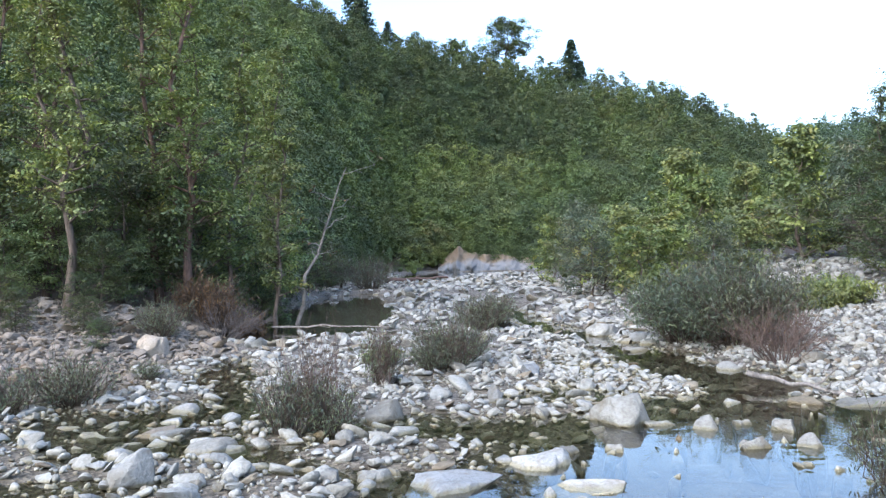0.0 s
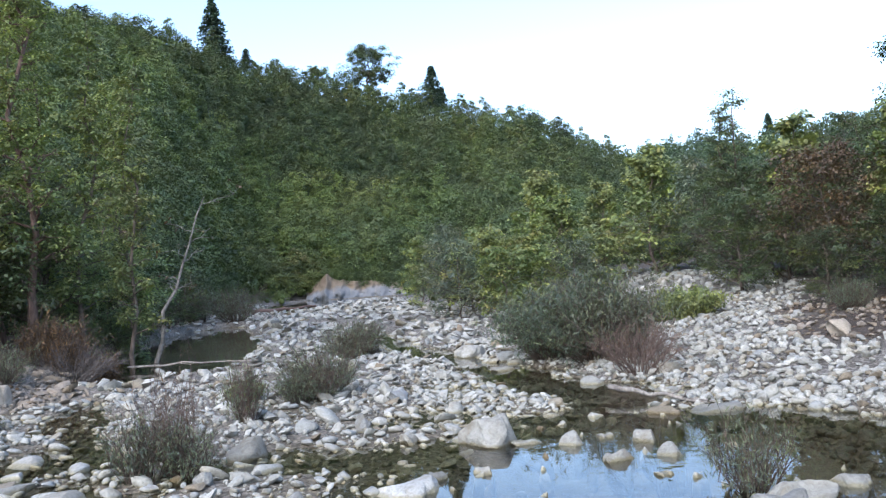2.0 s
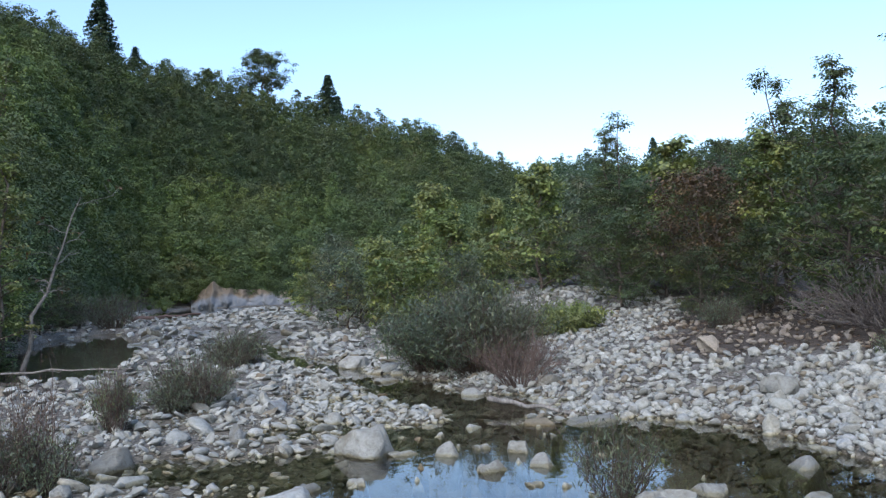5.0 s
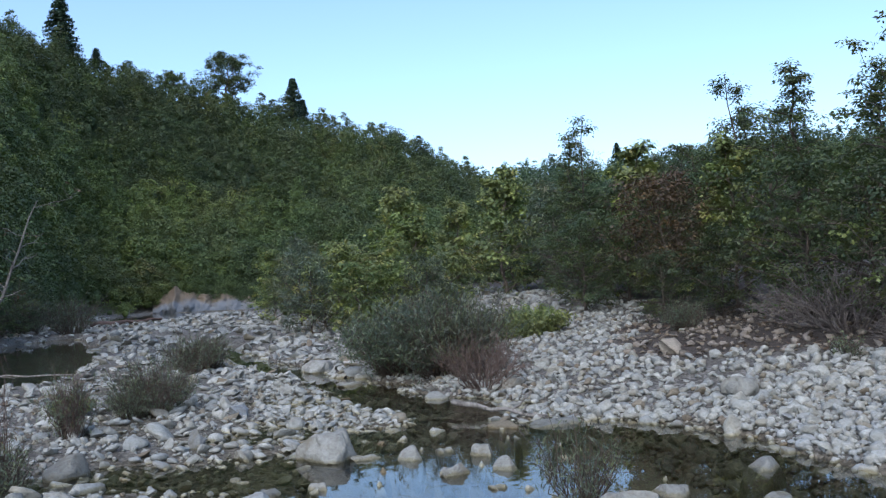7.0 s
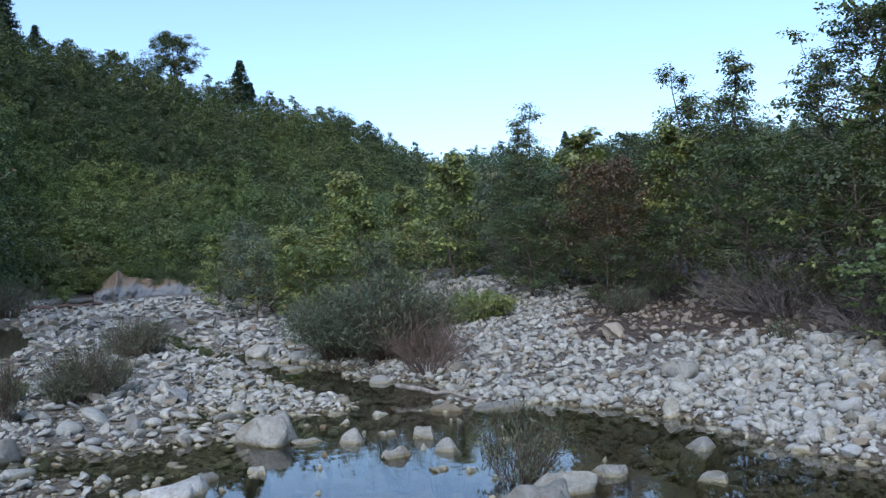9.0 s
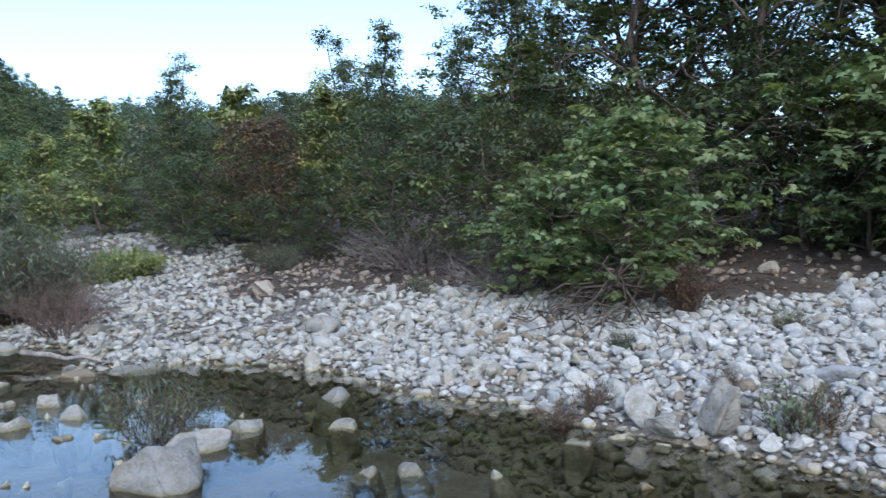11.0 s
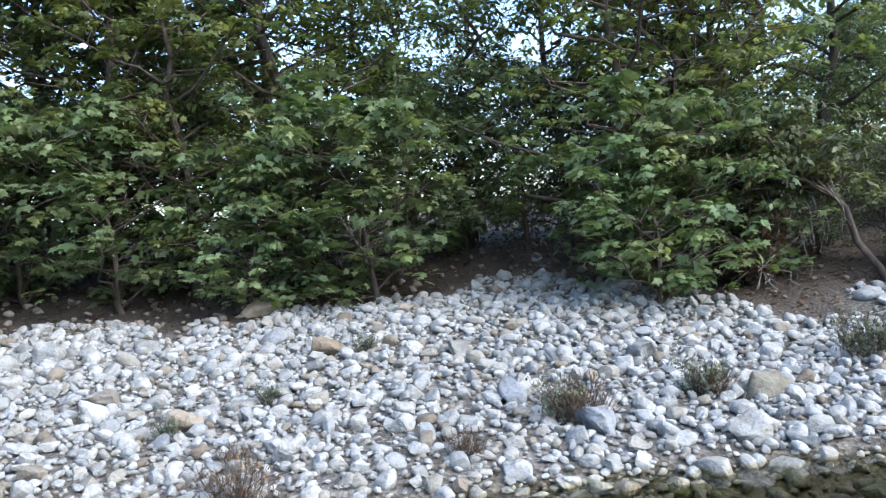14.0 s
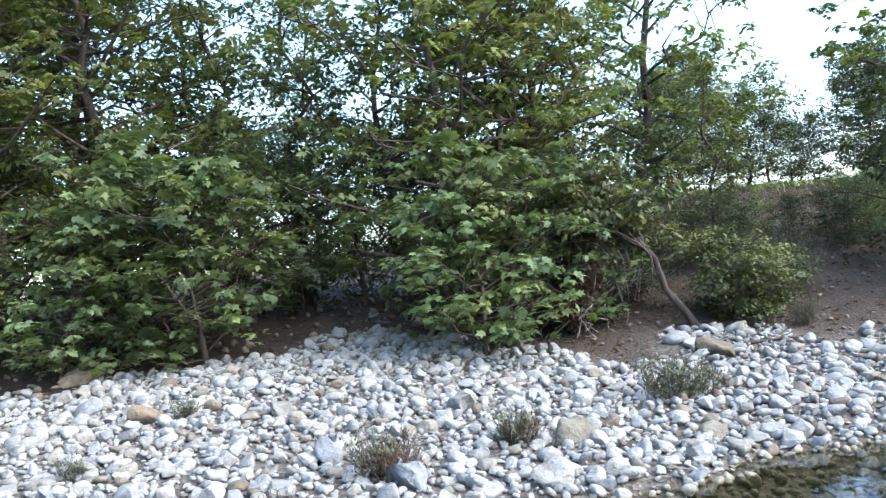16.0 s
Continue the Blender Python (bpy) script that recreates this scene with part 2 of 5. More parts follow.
def leaf_material(name, dark, mid, light, patch, through=0.25, rough=0.5, patch_size=0.4, sprays=1.0):
    """Leaves: tones vary a little leaf by leaf, more from spray to spray, in patches of the crown and from plant to plant; some light passes through."""
    m, n, l = material(name)
    g = n.new("ShaderNodeNewGeometry")
    near = [tuple(b + 0.5 * (a - b) for a, b in zip(c, mid)) for c in (dark, light)]
    c = ramp(n, l, g.outputs["Random Per Island"], [(0.0, near[0]), (0.5, mid), (1.0, near[1])])
    no = texture(n, l, "ShaderNodeTexNoise", patch_size, g.outputs["Position"], Detail=2.0)
    c = mixed(n, l, "MIX", ranged(n, l, no.outputs["Fac"], 0.42, 0.66, 0.0, 0.7), c, patch)
    at = n.new("ShaderNodeAttribute")
    at.attribute_name = "tone"
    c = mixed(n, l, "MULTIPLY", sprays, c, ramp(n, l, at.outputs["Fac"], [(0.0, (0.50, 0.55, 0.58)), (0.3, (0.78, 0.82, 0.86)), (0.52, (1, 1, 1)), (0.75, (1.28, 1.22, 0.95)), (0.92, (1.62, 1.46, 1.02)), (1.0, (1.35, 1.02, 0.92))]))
    hsv = n.new("ShaderNodeHueSaturation")
    l.new(ranged(n, l, n.new("ShaderNodeObjectInfo").outputs["Random"], 0, 1, 0.8, 1.2), hsv.inputs["Value"])
    l.new(c, hsv.inputs["Color"])
    p, t = n.new("ShaderNodeBsdfPrincipled"), n.new("ShaderNodeBsdfTranslucent")
    p.inputs["Roughness"].default_value, p.inputs["Specular IOR Level"].default_value = rough, 0.35
    l.new(hsv.outputs["Color"], p.inputs["Base Color"])
    l.new(mixed(n, l, "MULTIPLY", 1.0, hsv.outputs["Color"], (1.3, 1.3, 0.7)), t.inputs["Color"])
    mx, o = n.new("ShaderNodeMixShader"), n.new("ShaderNodeOutputMaterial")
    mx.inputs[0].default_value = through
    l.new(p.outputs[0], mx.inputs[1])
    l.new(t.outputs[0], mx.inputs[2])
    l.new(mx.outputs[0], o.inputs["Surface"])
    return m


def bark_material(name, dark, light, scale=14.0):
    m, n, l = material(name)
    tc = n.new("ShaderNodeTexCoord")
    mp = n.new("ShaderNodeMapping")
    mp.inputs["Scale"].default_value = (1, 1, 0.25)
    l.new(tc.outputs["Object"], mp.inputs["Vector"])
    no = texture(n, l, "ShaderNodeTexNoise", scale, mp.outputs[0], Detail=6.0, Distortion=0.6)
    pa = texture(n, l, "ShaderNodeTexNoise", 1.8, tc.outputs["Object"], Detail=2.0)
    c = ramp(n, l, no.outputs["Fac"], [(0.3, dark), (0.7, light)])
    c = mixed(n, l, "MULTIPLY", 0.5, c, ramp(n, l, pa.outputs["Fac"], [(0.35, (0.5, 0.5, 0.5)), (0.65, (1.1, 1.05, 1.0))]))
    finish(n, l, c, 0.9, no.outputs["Fac"], 0.6, 0.02, 0.2)
    return m


def ground_material():
    """Gravel and sand in the bed, silt under water, brown earth and leaf litter under the trees, toned darker for their
    shade.
    """
    m, n, l = material("river_ground")
    g = n.new("ShaderNodeNewGeometry")
    pos = g.outputs["Position"]
    at = n.new("ShaderNodeAttribute")
    at.attribute_name = "cover"
    peb = texture(n, l, "ShaderNodeTexVoronoi", 26, pos)
    no = texture(n, l, "ShaderNodeTexNoise", 1.7, pos, Detail=5.0)
    fine = texture(n, l, "ShaderNodeTexNoise", 45, pos, Detail=6.0)
    gravel = ramp(n, l, peb.outputs["Color"], [(0.1, (0.08, 0.073, 0.063)), (0.5, (0.15, 0.14, 0.122)), (0.9, (0.27, 0.255, 0.23))])
    gravel = mixed(n, l, "MULTIPLY", 0.7, gravel, ramp(n, l, no.outputs["Fac"], [(0.3, (0.55, 0.52, 0.46)), (0.65, (1, 1, 1))]))
    # Earth browns lowered so that the bank's shade sits in the colour
    soil = ramp(n, l, fine.outputs["Fac"], [(0.3, (0.042, 0.035, 0.029)), (0.55, (0.078, 0.066, 0.055)), (0.72, (0.13, 0.114, 0.096))])
    soil = mixed(n, l, "MULTIPLY", 0.6, soil, ramp(n, l, no.outputs["Fac"], [(0.35, (0.55, 0.5, 0.45)), (0.65, (1.1, 1.05, 1.0))]))
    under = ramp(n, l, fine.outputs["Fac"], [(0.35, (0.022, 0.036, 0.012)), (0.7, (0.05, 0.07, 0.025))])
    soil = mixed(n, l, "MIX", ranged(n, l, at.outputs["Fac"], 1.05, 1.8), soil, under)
    c = mixed(n, l, "MIX", ranged(n, l, at.outputs["Fac"], 0, 1), gravel, soil)
    z = n.new("ShaderNodeSeparateXYZ")
    l.new(pos, z.inputs[0])
    wet = ranged(n, l, z.outputs["Z"], 0.06, -0.02)
    c = mixed(n, l, "MIX", wet, c, mixed(n, l, "MULTIPLY", 1.0, c, (0.86, 0.78, 0.60)))
    silt = ramp(n, l, no.outputs["Fac"], [(0.3, (0.085, 0.076, 0.05)), (0.7, (0.19, 0.17, 0.115))])
    c = mixed(n, l, "MIX", ranged(n, l, z.outputs["Z"], -0.05, -0.2, 0.0, 0.8), c, silt)
    hgt = mixed(n, l, "ADD", 0.5, peb.outputs["Distance"], fine.outputs["Fac"])
    finish(n, l, c, 0.92, hgt, 0.7, 0.03, 0.2)
    return m


def water_material():
    """Clear shallow water: what lies below shows, faintly green, and the sky mirrors in the surface."""
    m, n, l = material("river_water")
    g = n.new("ShaderNodeNewGeometry")
    wav = texture(n, l, "ShaderNodeTexNoise", 5, g.outputs["Position"], Detail=2.0)
    rip = texture(n, l, "ShaderNodeTexNoise", 0.5, g.outputs["Position"], Detail=1.0)
    b = n.new("ShaderNodeBump")
    b.inputs["Distance"].default_value = 0.006
    l.new(ranged(n, l, rip.outputs["Fac"], 0.45, 0.62, 0.05, 0.5), b.inputs["Strength"])
    l.new(wav.outputs["Fac"], b.inputs["Height"])
    f = n.new("ShaderNodeFresnel")
    f.inputs["IOR"].default_value = 1.38
    t, gl = n.new("ShaderNodeBsdfTransparent"), n.new("ShaderNodeBsdfGlossy")
    t.inputs["Color"].default_value = (0.90, 0.91, 0.84, 1)
    gl.inputs["Color"].default_value, gl.inputs["Roughness"].default_value = (1, 1, 1, 1), 0.015
    l.new(b.outputs["Normal"], f.inputs["Normal"])
    l.new(b.outputs["Normal"], gl.inputs["Normal"])
    mx, o = n.new("ShaderNodeMixShader"), n.new("ShaderNodeOutputMaterial")
    l.new(f.outputs[0], mx.inputs[0])
    l.new(t.outputs[0], mx.inputs[1])
    l.new(gl.outputs[0], mx.inputs[2])
    l.new(mx.outputs[0], o.inputs["Surface"])
    return m


def clay_material():
    m, n, l = material("blue_clay")
    g = n.new("ShaderNodeNewGeometry")
    no = texture(n, l, "ShaderNodeTexNoise", 0.28, g.outputs["Position"], Detail=7.0)
    z = n.new("ShaderNodeSeparateXYZ")
    l.new(g.outputs["Position"], z.inputs[0])
    up = n.new("ShaderNodeMath")
    up.operation = "MULTIPLY_ADD"
    l.new(no.outputs["Fac"], up.inputs[0])
    up.inputs[1].default_value = 4.5
    l.new(z.outputs["Z"], up.inputs[2])
    c = ramp(n, l, ranged(n, l, up.outputs[0], 1.2, 5.4), [(0.0, (0.17, 0.185, 0.195)), (0.36, (0.22, 0.23, 0.235)), (0.50, (0.20, 0.16, 0.115)), (1.0, (0.13, 0.10, 0.07))])
    c = mixed(n, l, "MULTIPLY", 0.6, c, ramp(n, l, no.outputs["Fac"], [(0.35, (0.6, 0.6, 0.6)), (0.6, (1, 1, 1))]))
    finish(n, l, c, 0.9, no.outputs["Fac"], 0.8, 0.3, 0.2)
    return m


BAR_STONE = stone_material("dusty_cobbles", True, (0.765, 0.79, 0.75))
STONE, STONE_PIECE = stone_material("cobbles", True, (0.82, 0.855, 0.85)), stone_material("cobble", False, (0.82, 0.855, 0.85))
# Earth stain under the thicket; on the left bank the tint paints shade
SOIL_SHADE_STONE = stone_material("earthy_shaded_stones", True, (0.56, 0.50, 0.43))
TAN_STONE = stone_material("tan_stone", False, (0.80, 0.73, 0.63))
BLUE_STONE = stone_material("blue_grey_stone", False, (0.62, 0.68, 0.74))
PALE_STONE = stone_material("pale_stone", False, (0.58, 0.59, 0.55))
GROUND, WATER, CLAY = ground_material(), water_material(), clay_material()
LEAF_PLANE = leaf_material("plane_leaf", (0.059, 0.101, 0.052), (0.126, 0.190, 0.086), (0.264, 0.313, 0.179), (0.171, 0.198, 0.093), 0.34, 0.5, 1.3, 0.6)
LEAF_DEEP = leaf_material("deep_green_leaf", (0.063, 0.100, 0.042), (0.122, 0.174, 0.065), (0.244, 0.289, 0.111), (0.172, 0.179, 0.069), 0.46, 0.5, 1.3, 0.7)
LEAF_YOUNG = leaf_material("young_leaf", (0.078, 0.126, 0.042), (0.150, 0.200, 0.070), (0.273, 0.300, 0.135), (0.176, 0.186, 0.083))
# Shade painted into the leaves: darker copy for background bank trees and understory
LEAF_SHADED = leaf_material("shaded_leaf", (0.029, 0.049, 0.026), (0.055, 0.084, 0.040), (0.117, 0.149, 0.067), (0.087, 0.099, 0.044), 0.3, 0.5, 0.8)
LEAF_WILLOW = leaf_material("willow_leaf", (0.058, 0.085, 0.063), (0.100, 0.134, 0.096), (0.170, 0.197, 0.147), (0.120, 0.129, 0.092))
LEAF_OAK = leaf_material("hill_leaf", (0.033, 0.056, 0.023), (0.062, 0.096, 0.032), (0.114, 0.146, 0.049), (0.084, 0.099, 0.043), 0.15, 0.6, 0.13)
# Distance haze painted in as a bluer leaf green
LEAF_HAZED = leaf_material("hazed_hill_leaf", (0.035, 0.062, 0.035), (0.055, 0.09, 0.045), (0.085, 0.13, 0.06), (0.055, 0.08, 0.05), 0.15, 0.6, 0.05)
LEAF_OLIVE = leaf_material("olive_leaf", (0.062, 0.085, 0.036), (0.102, 0.130, 0.055), (0.165, 0.190, 0.085), (0.125, 0.125, 0.058))
LEAF_DRY = leaf_material("dry_red_leaf", (0.058, 0.034, 0.024), (0.098, 0.058, 0.041), (0.144, 0.090, 0.065), (0.078, 0.065, 0.038))
LEAF_FIR = leaf_material("fir_needle", (0.018, 0.038, 0.024), (0.03, 0.058, 0.034), (0.05, 0.085, 0.045), (0.03, 0.05, 0.03), 0.1)
LEAF_DEAD = leaf_material("dead_leaf", (0.070, 0.041, 0.025), (0.133, 0.082, 0.049), (0.210, 0.143, 0.091), (0.112, 0.075, 0.049))
BARK, BARK_PALE = bark_material("bark", (0.045, 0.037, 0.03), (0.14, 0.115, 0.095)), bark_material("pale_bark", (0.075, 0.06, 0.05), (0.19, 0.155, 0.125))
BARK_RED = bark_material("red_bark", (0.075, 0.05, 0.04), (0.19, 0.13, 0.105))
DRY_STEM = bark_material("dry_stem", (0.055, 0.044, 0.036), (0.15, 0.12, 0.095), 30)
DRY_RED = bark_material("dry_red_twigs", (0.085, 0.064, 0.054), (0.22, 0.17, 0.145), 30)
DEAD_WOOD = bark_material("dead_twigs", (0.085, 0.075, 0.07), (0.23, 0.205, 0.19), 30)
GREY_WOOD = bark_material("weathered_wood", (0.12, 0.11, 0.10), (0.30, 0.285, 0.26), 20)


# ---- mesh helpers ----
def mesh_of(name, verts, faces, mat, smooth=False):
    """A mesh from an n x 3 array and an m x k array of faces with k corners each."""
    verts, faces = np.asarray(verts, np.float32), np.asarray(faces, np.int32)
    me = bpy.data.meshes.new(name)
    me.vertices.add(len(verts))
    me.vertices.foreach_set("co", verts.ravel())
    k = faces.shape[1]
    me.loops.add(faces.size)
    me.loops.foreach_set("vertex_index", faces.ravel())
    me.polygons.add(len(faces))
    me.polygons.foreach_set("loop_start", np.arange(0, faces.size, k, dtype=np.int32))
    if smooth:
        me.polygons.foreach_set("use_smooth", np.ones(len(faces), bool))
    me.update(calc_edges=True)
    me.materials.append(mat)
    return me


def leaf_mesh(name, verts, faces, mat, tone=None):
    """A mesh of leaves; tone, 0 to 1 for each leaf or each corner, sets dark and light sprays apart."""
    me = mesh_of(name, verts, faces, mat, True)
    tone = np.full(len(verts), 0.5) if tone is None else tone if len(tone) == len(verts) else np.repeat(tone, faces.shape[1])
    me.attributes.new("tone", "FLOAT", "POINT").data.foreach_set("value", tone.astype(np.float32))
    return me


def part_of(parent, name, me, label="", kind=""):
    ob = new(name, me)
    ob.parent = parent
    return tagged(ob, label, kind=kind)


class Tubes:
    """Collects tapering round stems into one mesh."""

    def __init__(self, sides=6):
        self.v, self.f, self.sides, self.count = [], [], sides, 0

    def add(self, pts, radii):
        pts, radii, s = np.asarray(pts, float), np.asarray(radii, float), self.sides
        way = np.gradient(pts, axis=0)
        way /= np.linalg.norm(way, axis=1)[:, None] + 1e-9
        ref = np.array([0.3, 1, 0.1]) if abs(way[0][1]) < 0.8 else np.array([1, 0.2, 0.1])
        u = np.cross(way, ref)
        u /= np.linalg.norm(u, axis=1)[:, None] + 1e-9
        w = np.cross(way, u)
        a = np.arange(s) * 2 * np.pi / s
        ring = pts[:, None] + radii[:, None, None] * (np.cos(a)[None, :, None] * u[:, None] + np.sin(a)[None, :, None] * w[:, None])
        self.v.append(ring.reshape(-1, 3))
        for i in range(len(pts) - 1):
            for j in range(s):
                k = self.count + i * s
                self.f.append((k + j, k + (j + 1) % s, k + s + (j + 1) % s, k + s + j))
        self.count += len(pts) * s

    def mesh(self, name, mat):
        return mesh_of(name, np.concatenate(self.v), self.f, mat, True)


def bent(rng, a, b, n=5, wobble=0.06):
    """A crooked line from a to b."""
    a, b = np.asarray(a, float), np.asarray(b, float)
    s = np.linspace(0, 1, n)[:, None]
    off = rng.normal(0, wobble * np.linalg.norm(b - a), (n, 3)) * np.sin(np.pi * s) ** 0.7
    off[0] = 0
    return a + (b - a) * s + off


OVAL = np.array([(0, -0.5, 0), (0.26, -0.05, 0.05), (0, 0.5, -0.03), (-0.26, -0.05, 0.05)])
TRI = np.array([(0, -0.5, 0), (0.34, 0.28, 0.04), (-0.30, 0.32, -0.04)])
LONG = np.array([(0, -0.5, 0), (0.10, -0.05, 0.03), (0, 0.5, -0.05), (-0.10, -0.05, 0.03)])
LOBED = np.array([(0, -0.44, 0), (0.36, -0.32, -0.04), (0.22, -0.10, 0.03), (0.48, 0.14, -0.05), (0.19, 0.20, 0.03), (0.0, 0.60, -0.07), (-0.19, 0.20, 0.03), (-0.48, 0.14, -0.05), (-0.22, -0.10, 0.03), (-0.36, -0.32, -0.04)])


def leaf_array(rng, centres, normals, sizes, shape, droop=0.3, loose=0.45, way=None):
    """Vertices and faces of one leaf at each centre, turned at random about its normal or with its tip along a given way."""
    n, k = len(centres), len(shape)
    normals = normals + rng.normal(0, loose, (n, 3))
    normals /= np.linalg.norm(normals, axis=1)[:, None] + 1e-9
    t = (rng.normal(0, 1, (n, 3)) if way is None else way + rng.normal(0, 0.3, (n, 3))) + np.array([0, 0, -droop])
    t -= (t * normals).sum(1)[:, None] * normals
    t /= np.linalg.norm(t, axis=1)[:, None] + 1e-9
    b = np.cross(normals, t)
    v = centres[:, None] + sizes[:, None, None] * (shape[None, :, 0, None] * b[:, None] + shape[None, :, 1, None] * t[:, None] + shape[None, :, 2, None] * normals[:, None])
    return v.reshape(-1, 3), np.arange(n * k).reshape(n, k)


def clump_leaves(rng, clumps, per, size, shape, loose=0.3, flat=0.75, rise=0.6, under=0.3, hollow=0.3, radial=True):
    """Sprays of leaves over the upper side of clumps (x, y, z, radius), facing out and up; each spray has a tone of its own."""
    clumps = np.asarray(clumps, float)
    idx = np.repeat(np.arange(len(clumps)), per)
    n = len(idx)
    d = rng.normal(0, 1, (n, 3))
    d /= np.linalg.norm(d, axis=1)[:, None]
    d[:, 2] = np.where((d[:, 2] < 0) & (rng.uniform(0, 1, n) > under), -d[:, 2], d[:, 2])
    axis = rng.normal(0, 0.35, (len(clumps), 3)) + np.array([0, 0, 1.0])
    r = rng.uniform(hollow, 1.08, n)
    c = clumps[idx, :3] + d * (r * clumps[idx, 3])[:, None] * np.array([1, 1, flat])
    tone = np.clip(rng.normal(0.5, 0.25, len(clumps)), 0, 1)[idx] + rng.normal(0, 0.03, n)
    v, f = leaf_array(rng, c, d * (1.3 - rise) + axis[idx] * rise, size * rng.uniform(0.65, 1.2, n), shape, 0.3, loose, d * np.array([1, 1, 0.5]) if radial else None)
    return v, f, np.clip(tone, 0, 1)


def tree(name, seed, height, girth, crown_from, spread, limbs, clumps_per, per, leaf, shape, leaf_mat, bark, lean=(0, 0), clump=0.45, form="round", bare=0, flat=0.75, rise=0.7):
    """A standing tree: tapered trunk, limbs with twigs, and a crown of single leaves in clumps."""
    rng = np.random.default_rng(seed)
    root = new(name)
    tip = np.array([lean[0], lean[1], height])
    line = bent(rng, (0, 0, -0.15), tip, 9, 0.022)
    tb = Tubes(8)
    s = np.linspace(0, 1, 9)
    tb.add(line, girth * (1 - 0.86 * s) * (1 + 0.5 * np.exp(-s * 14)))
    part_of(root, "trunk", tb.mesh(name + "_trunk", bark))
    clumps = []
    for i in range(limbs + bare):
        q = crown_from + (0.97 - crown_from) * ((i + rng.uniform(0, 0.9)) / limbs) if i < limbs else rng.uniform(0.25, 0.8)
        q = min(q, 0.97)
        a0 = np.array([np.interp(q, s, line[:, k]) for k in range(3)])
        rel = min(1.0, max(0.0, (q - crown_from) / (1 - crown_from)))
        wide = {"round": math.sin(math.pi * min(1, 0.18 + 0.80 * rel)) ** 0.7, "column": 0.75 - 0.45 * rel, "cone": 1.02 - 0.9 * rel, "vase": 0.45 + 0.55 * rel}[form]
        ln = max(0.25, spread * wide * rng.uniform(0.7, 1.15))
        az = i * 2.4 + rng.uniform(-0.5, 0.5)
        up = rng.uniform(0.15, 0.75)
        end = a0 + ln * np.array([math.cos(az), math.sin(az), up])
        lt = Tubes(4)
        ll = bent(rng, a0, end, 5, 0.07)
        r0 = girth * (1 - 0.86 * q) * 0.55
        lt.add(ll, np.linspace(r0, max(0.006, r0 * 0.2), 5))
        ends = []
        for j in range(clumps_per):
            if j >= 5 and i >= limbs:
                break
            if j >= 5:
                near = ends[int(rng.integers(5))]
                clumps.append((*(near + rng.normal(0, 1, 3) * np.array([1, 1, 0.7]) * 0.17 * ln), clump * rng.uniform(0.55, 1.2)))
                continue
            u = rng.uniform(0.35, 1.0)
            p0 = np.array([np.interp(u, np.linspace(0, 1, 5), ll[:, k]) for k in range(3)])
            p1 = p0 + rng.normal(0, 1, 3) * np.array([1, 1, 0.6]) * 0.28 * ln + np.array([0, 0, 0.1 * ln])
            lt.add(bent(rng, p0, p1, 3, 0.08), np.linspace(max(0.006, r0 * 0.3), 0.004, 3))
            ends.append(p1)
            if i < limbs:
                clumps.append((*p1, clump * rng.uniform(0.55, 1.2)))
        part_of(root, "limb", lt.mesh(name + "_limb", bark))
    v, f, tone = clump_leaves(rng, clumps, per, leaf, shape, 0.3, flat, rise)
    part_of(root, "crown", leaf_mesh(name + "_crown", v, f, leaf_mat, tone))
    return root


def shrub(name, seed, height, spread, stems, per_stem, leaf, shape, leaf_mat, stem_mat, thick=0.006, upright=0.6, leaf_from=0.3, twigs=2):
    """A many-stemmed bush: thin stems that fan out from one foot, with leaves along them."""
    rng = np.random.default_rng(seed)
    root = new(name)
    tb, pos, nrm = Tubes(3), [], []
    for _ in range(stems):
        az, out = rng.uniform(0, 2 * math.pi), rng.uniform(0.05, 1) ** 0.6
        foot = np.array([math.cos(az), math.sin(az), 0]) * spread * 0.22 * out
        top = np.array([math.cos(az) * spread * out, math.sin(az) * spread * out, height * rng.uniform(0.55, 1.0) * (1 - (1 - upright) * out)])
        foot[2] = -0.06
        ln = bent(rng, foot, top, 5, 0.06)
        tb.add(ln, np.linspace(thick * rng.uniform(0.7, 1.5), 0.002, 5))
        ends = [ln]
        for _ in range(twigs):
            u = rng.uniform(0.3, 0.85)
            p0 = np.array([np.interp(u, np.linspace(0, 1, 5), ln[:, k]) for k in range(3)])
            p1 = p0 + (top - foot) * rng.uniform(0.15, 0.35) + rng.normal(0, 0.12, 3) * height
            tw = bent(rng, p0, p1, 3, 0.08)
            tb.add(tw, np.linspace(thick * 0.5, 0.0018, 3))
            ends.append(tw)
        for e in ends:
            for _ in range(per_stem // len(ends)):
                u = rng.uniform(leaf_from, 1.0)
                pos.append([np.interp(u, np.linspace(0, 1, len(e)), e[:, k]) for k in range(3)])
                d = rng.normal(0, 1, 3)
                nrm.append(d + np.array([0, 0, 0.5]))
    part_of(root, "branchwork", tb.mesh(name + "_stems", stem_mat))
    if pos:
        pos, nrm = np.array(pos), np.array(nrm)
        pos += rng.normal(0, leaf * 0.5, pos.shape)
        v, f = leaf_array(rng, pos, nrm, leaf * rng.uniform(0.6, 1.3, len(pos)), shape, -2.2)
        part_of(root, "foliage", leaf_mesh(name + "_foliage", v, f, leaf_mat, np.repeat(rng.uniform(0.2, 0.85, len(pos) // 8 + 1), 8)[:len(pos)]))
    return root


def stand(ob, x, y, sink=0.0, turn=0.0, size=1.0, tilt=(0, 0)):
    ob.matrix_basis = pose(x, y, lie(x, y) - sink, tilt[0], tilt[1], turn) @ Matrix.Scale(size, 4)
    return ob


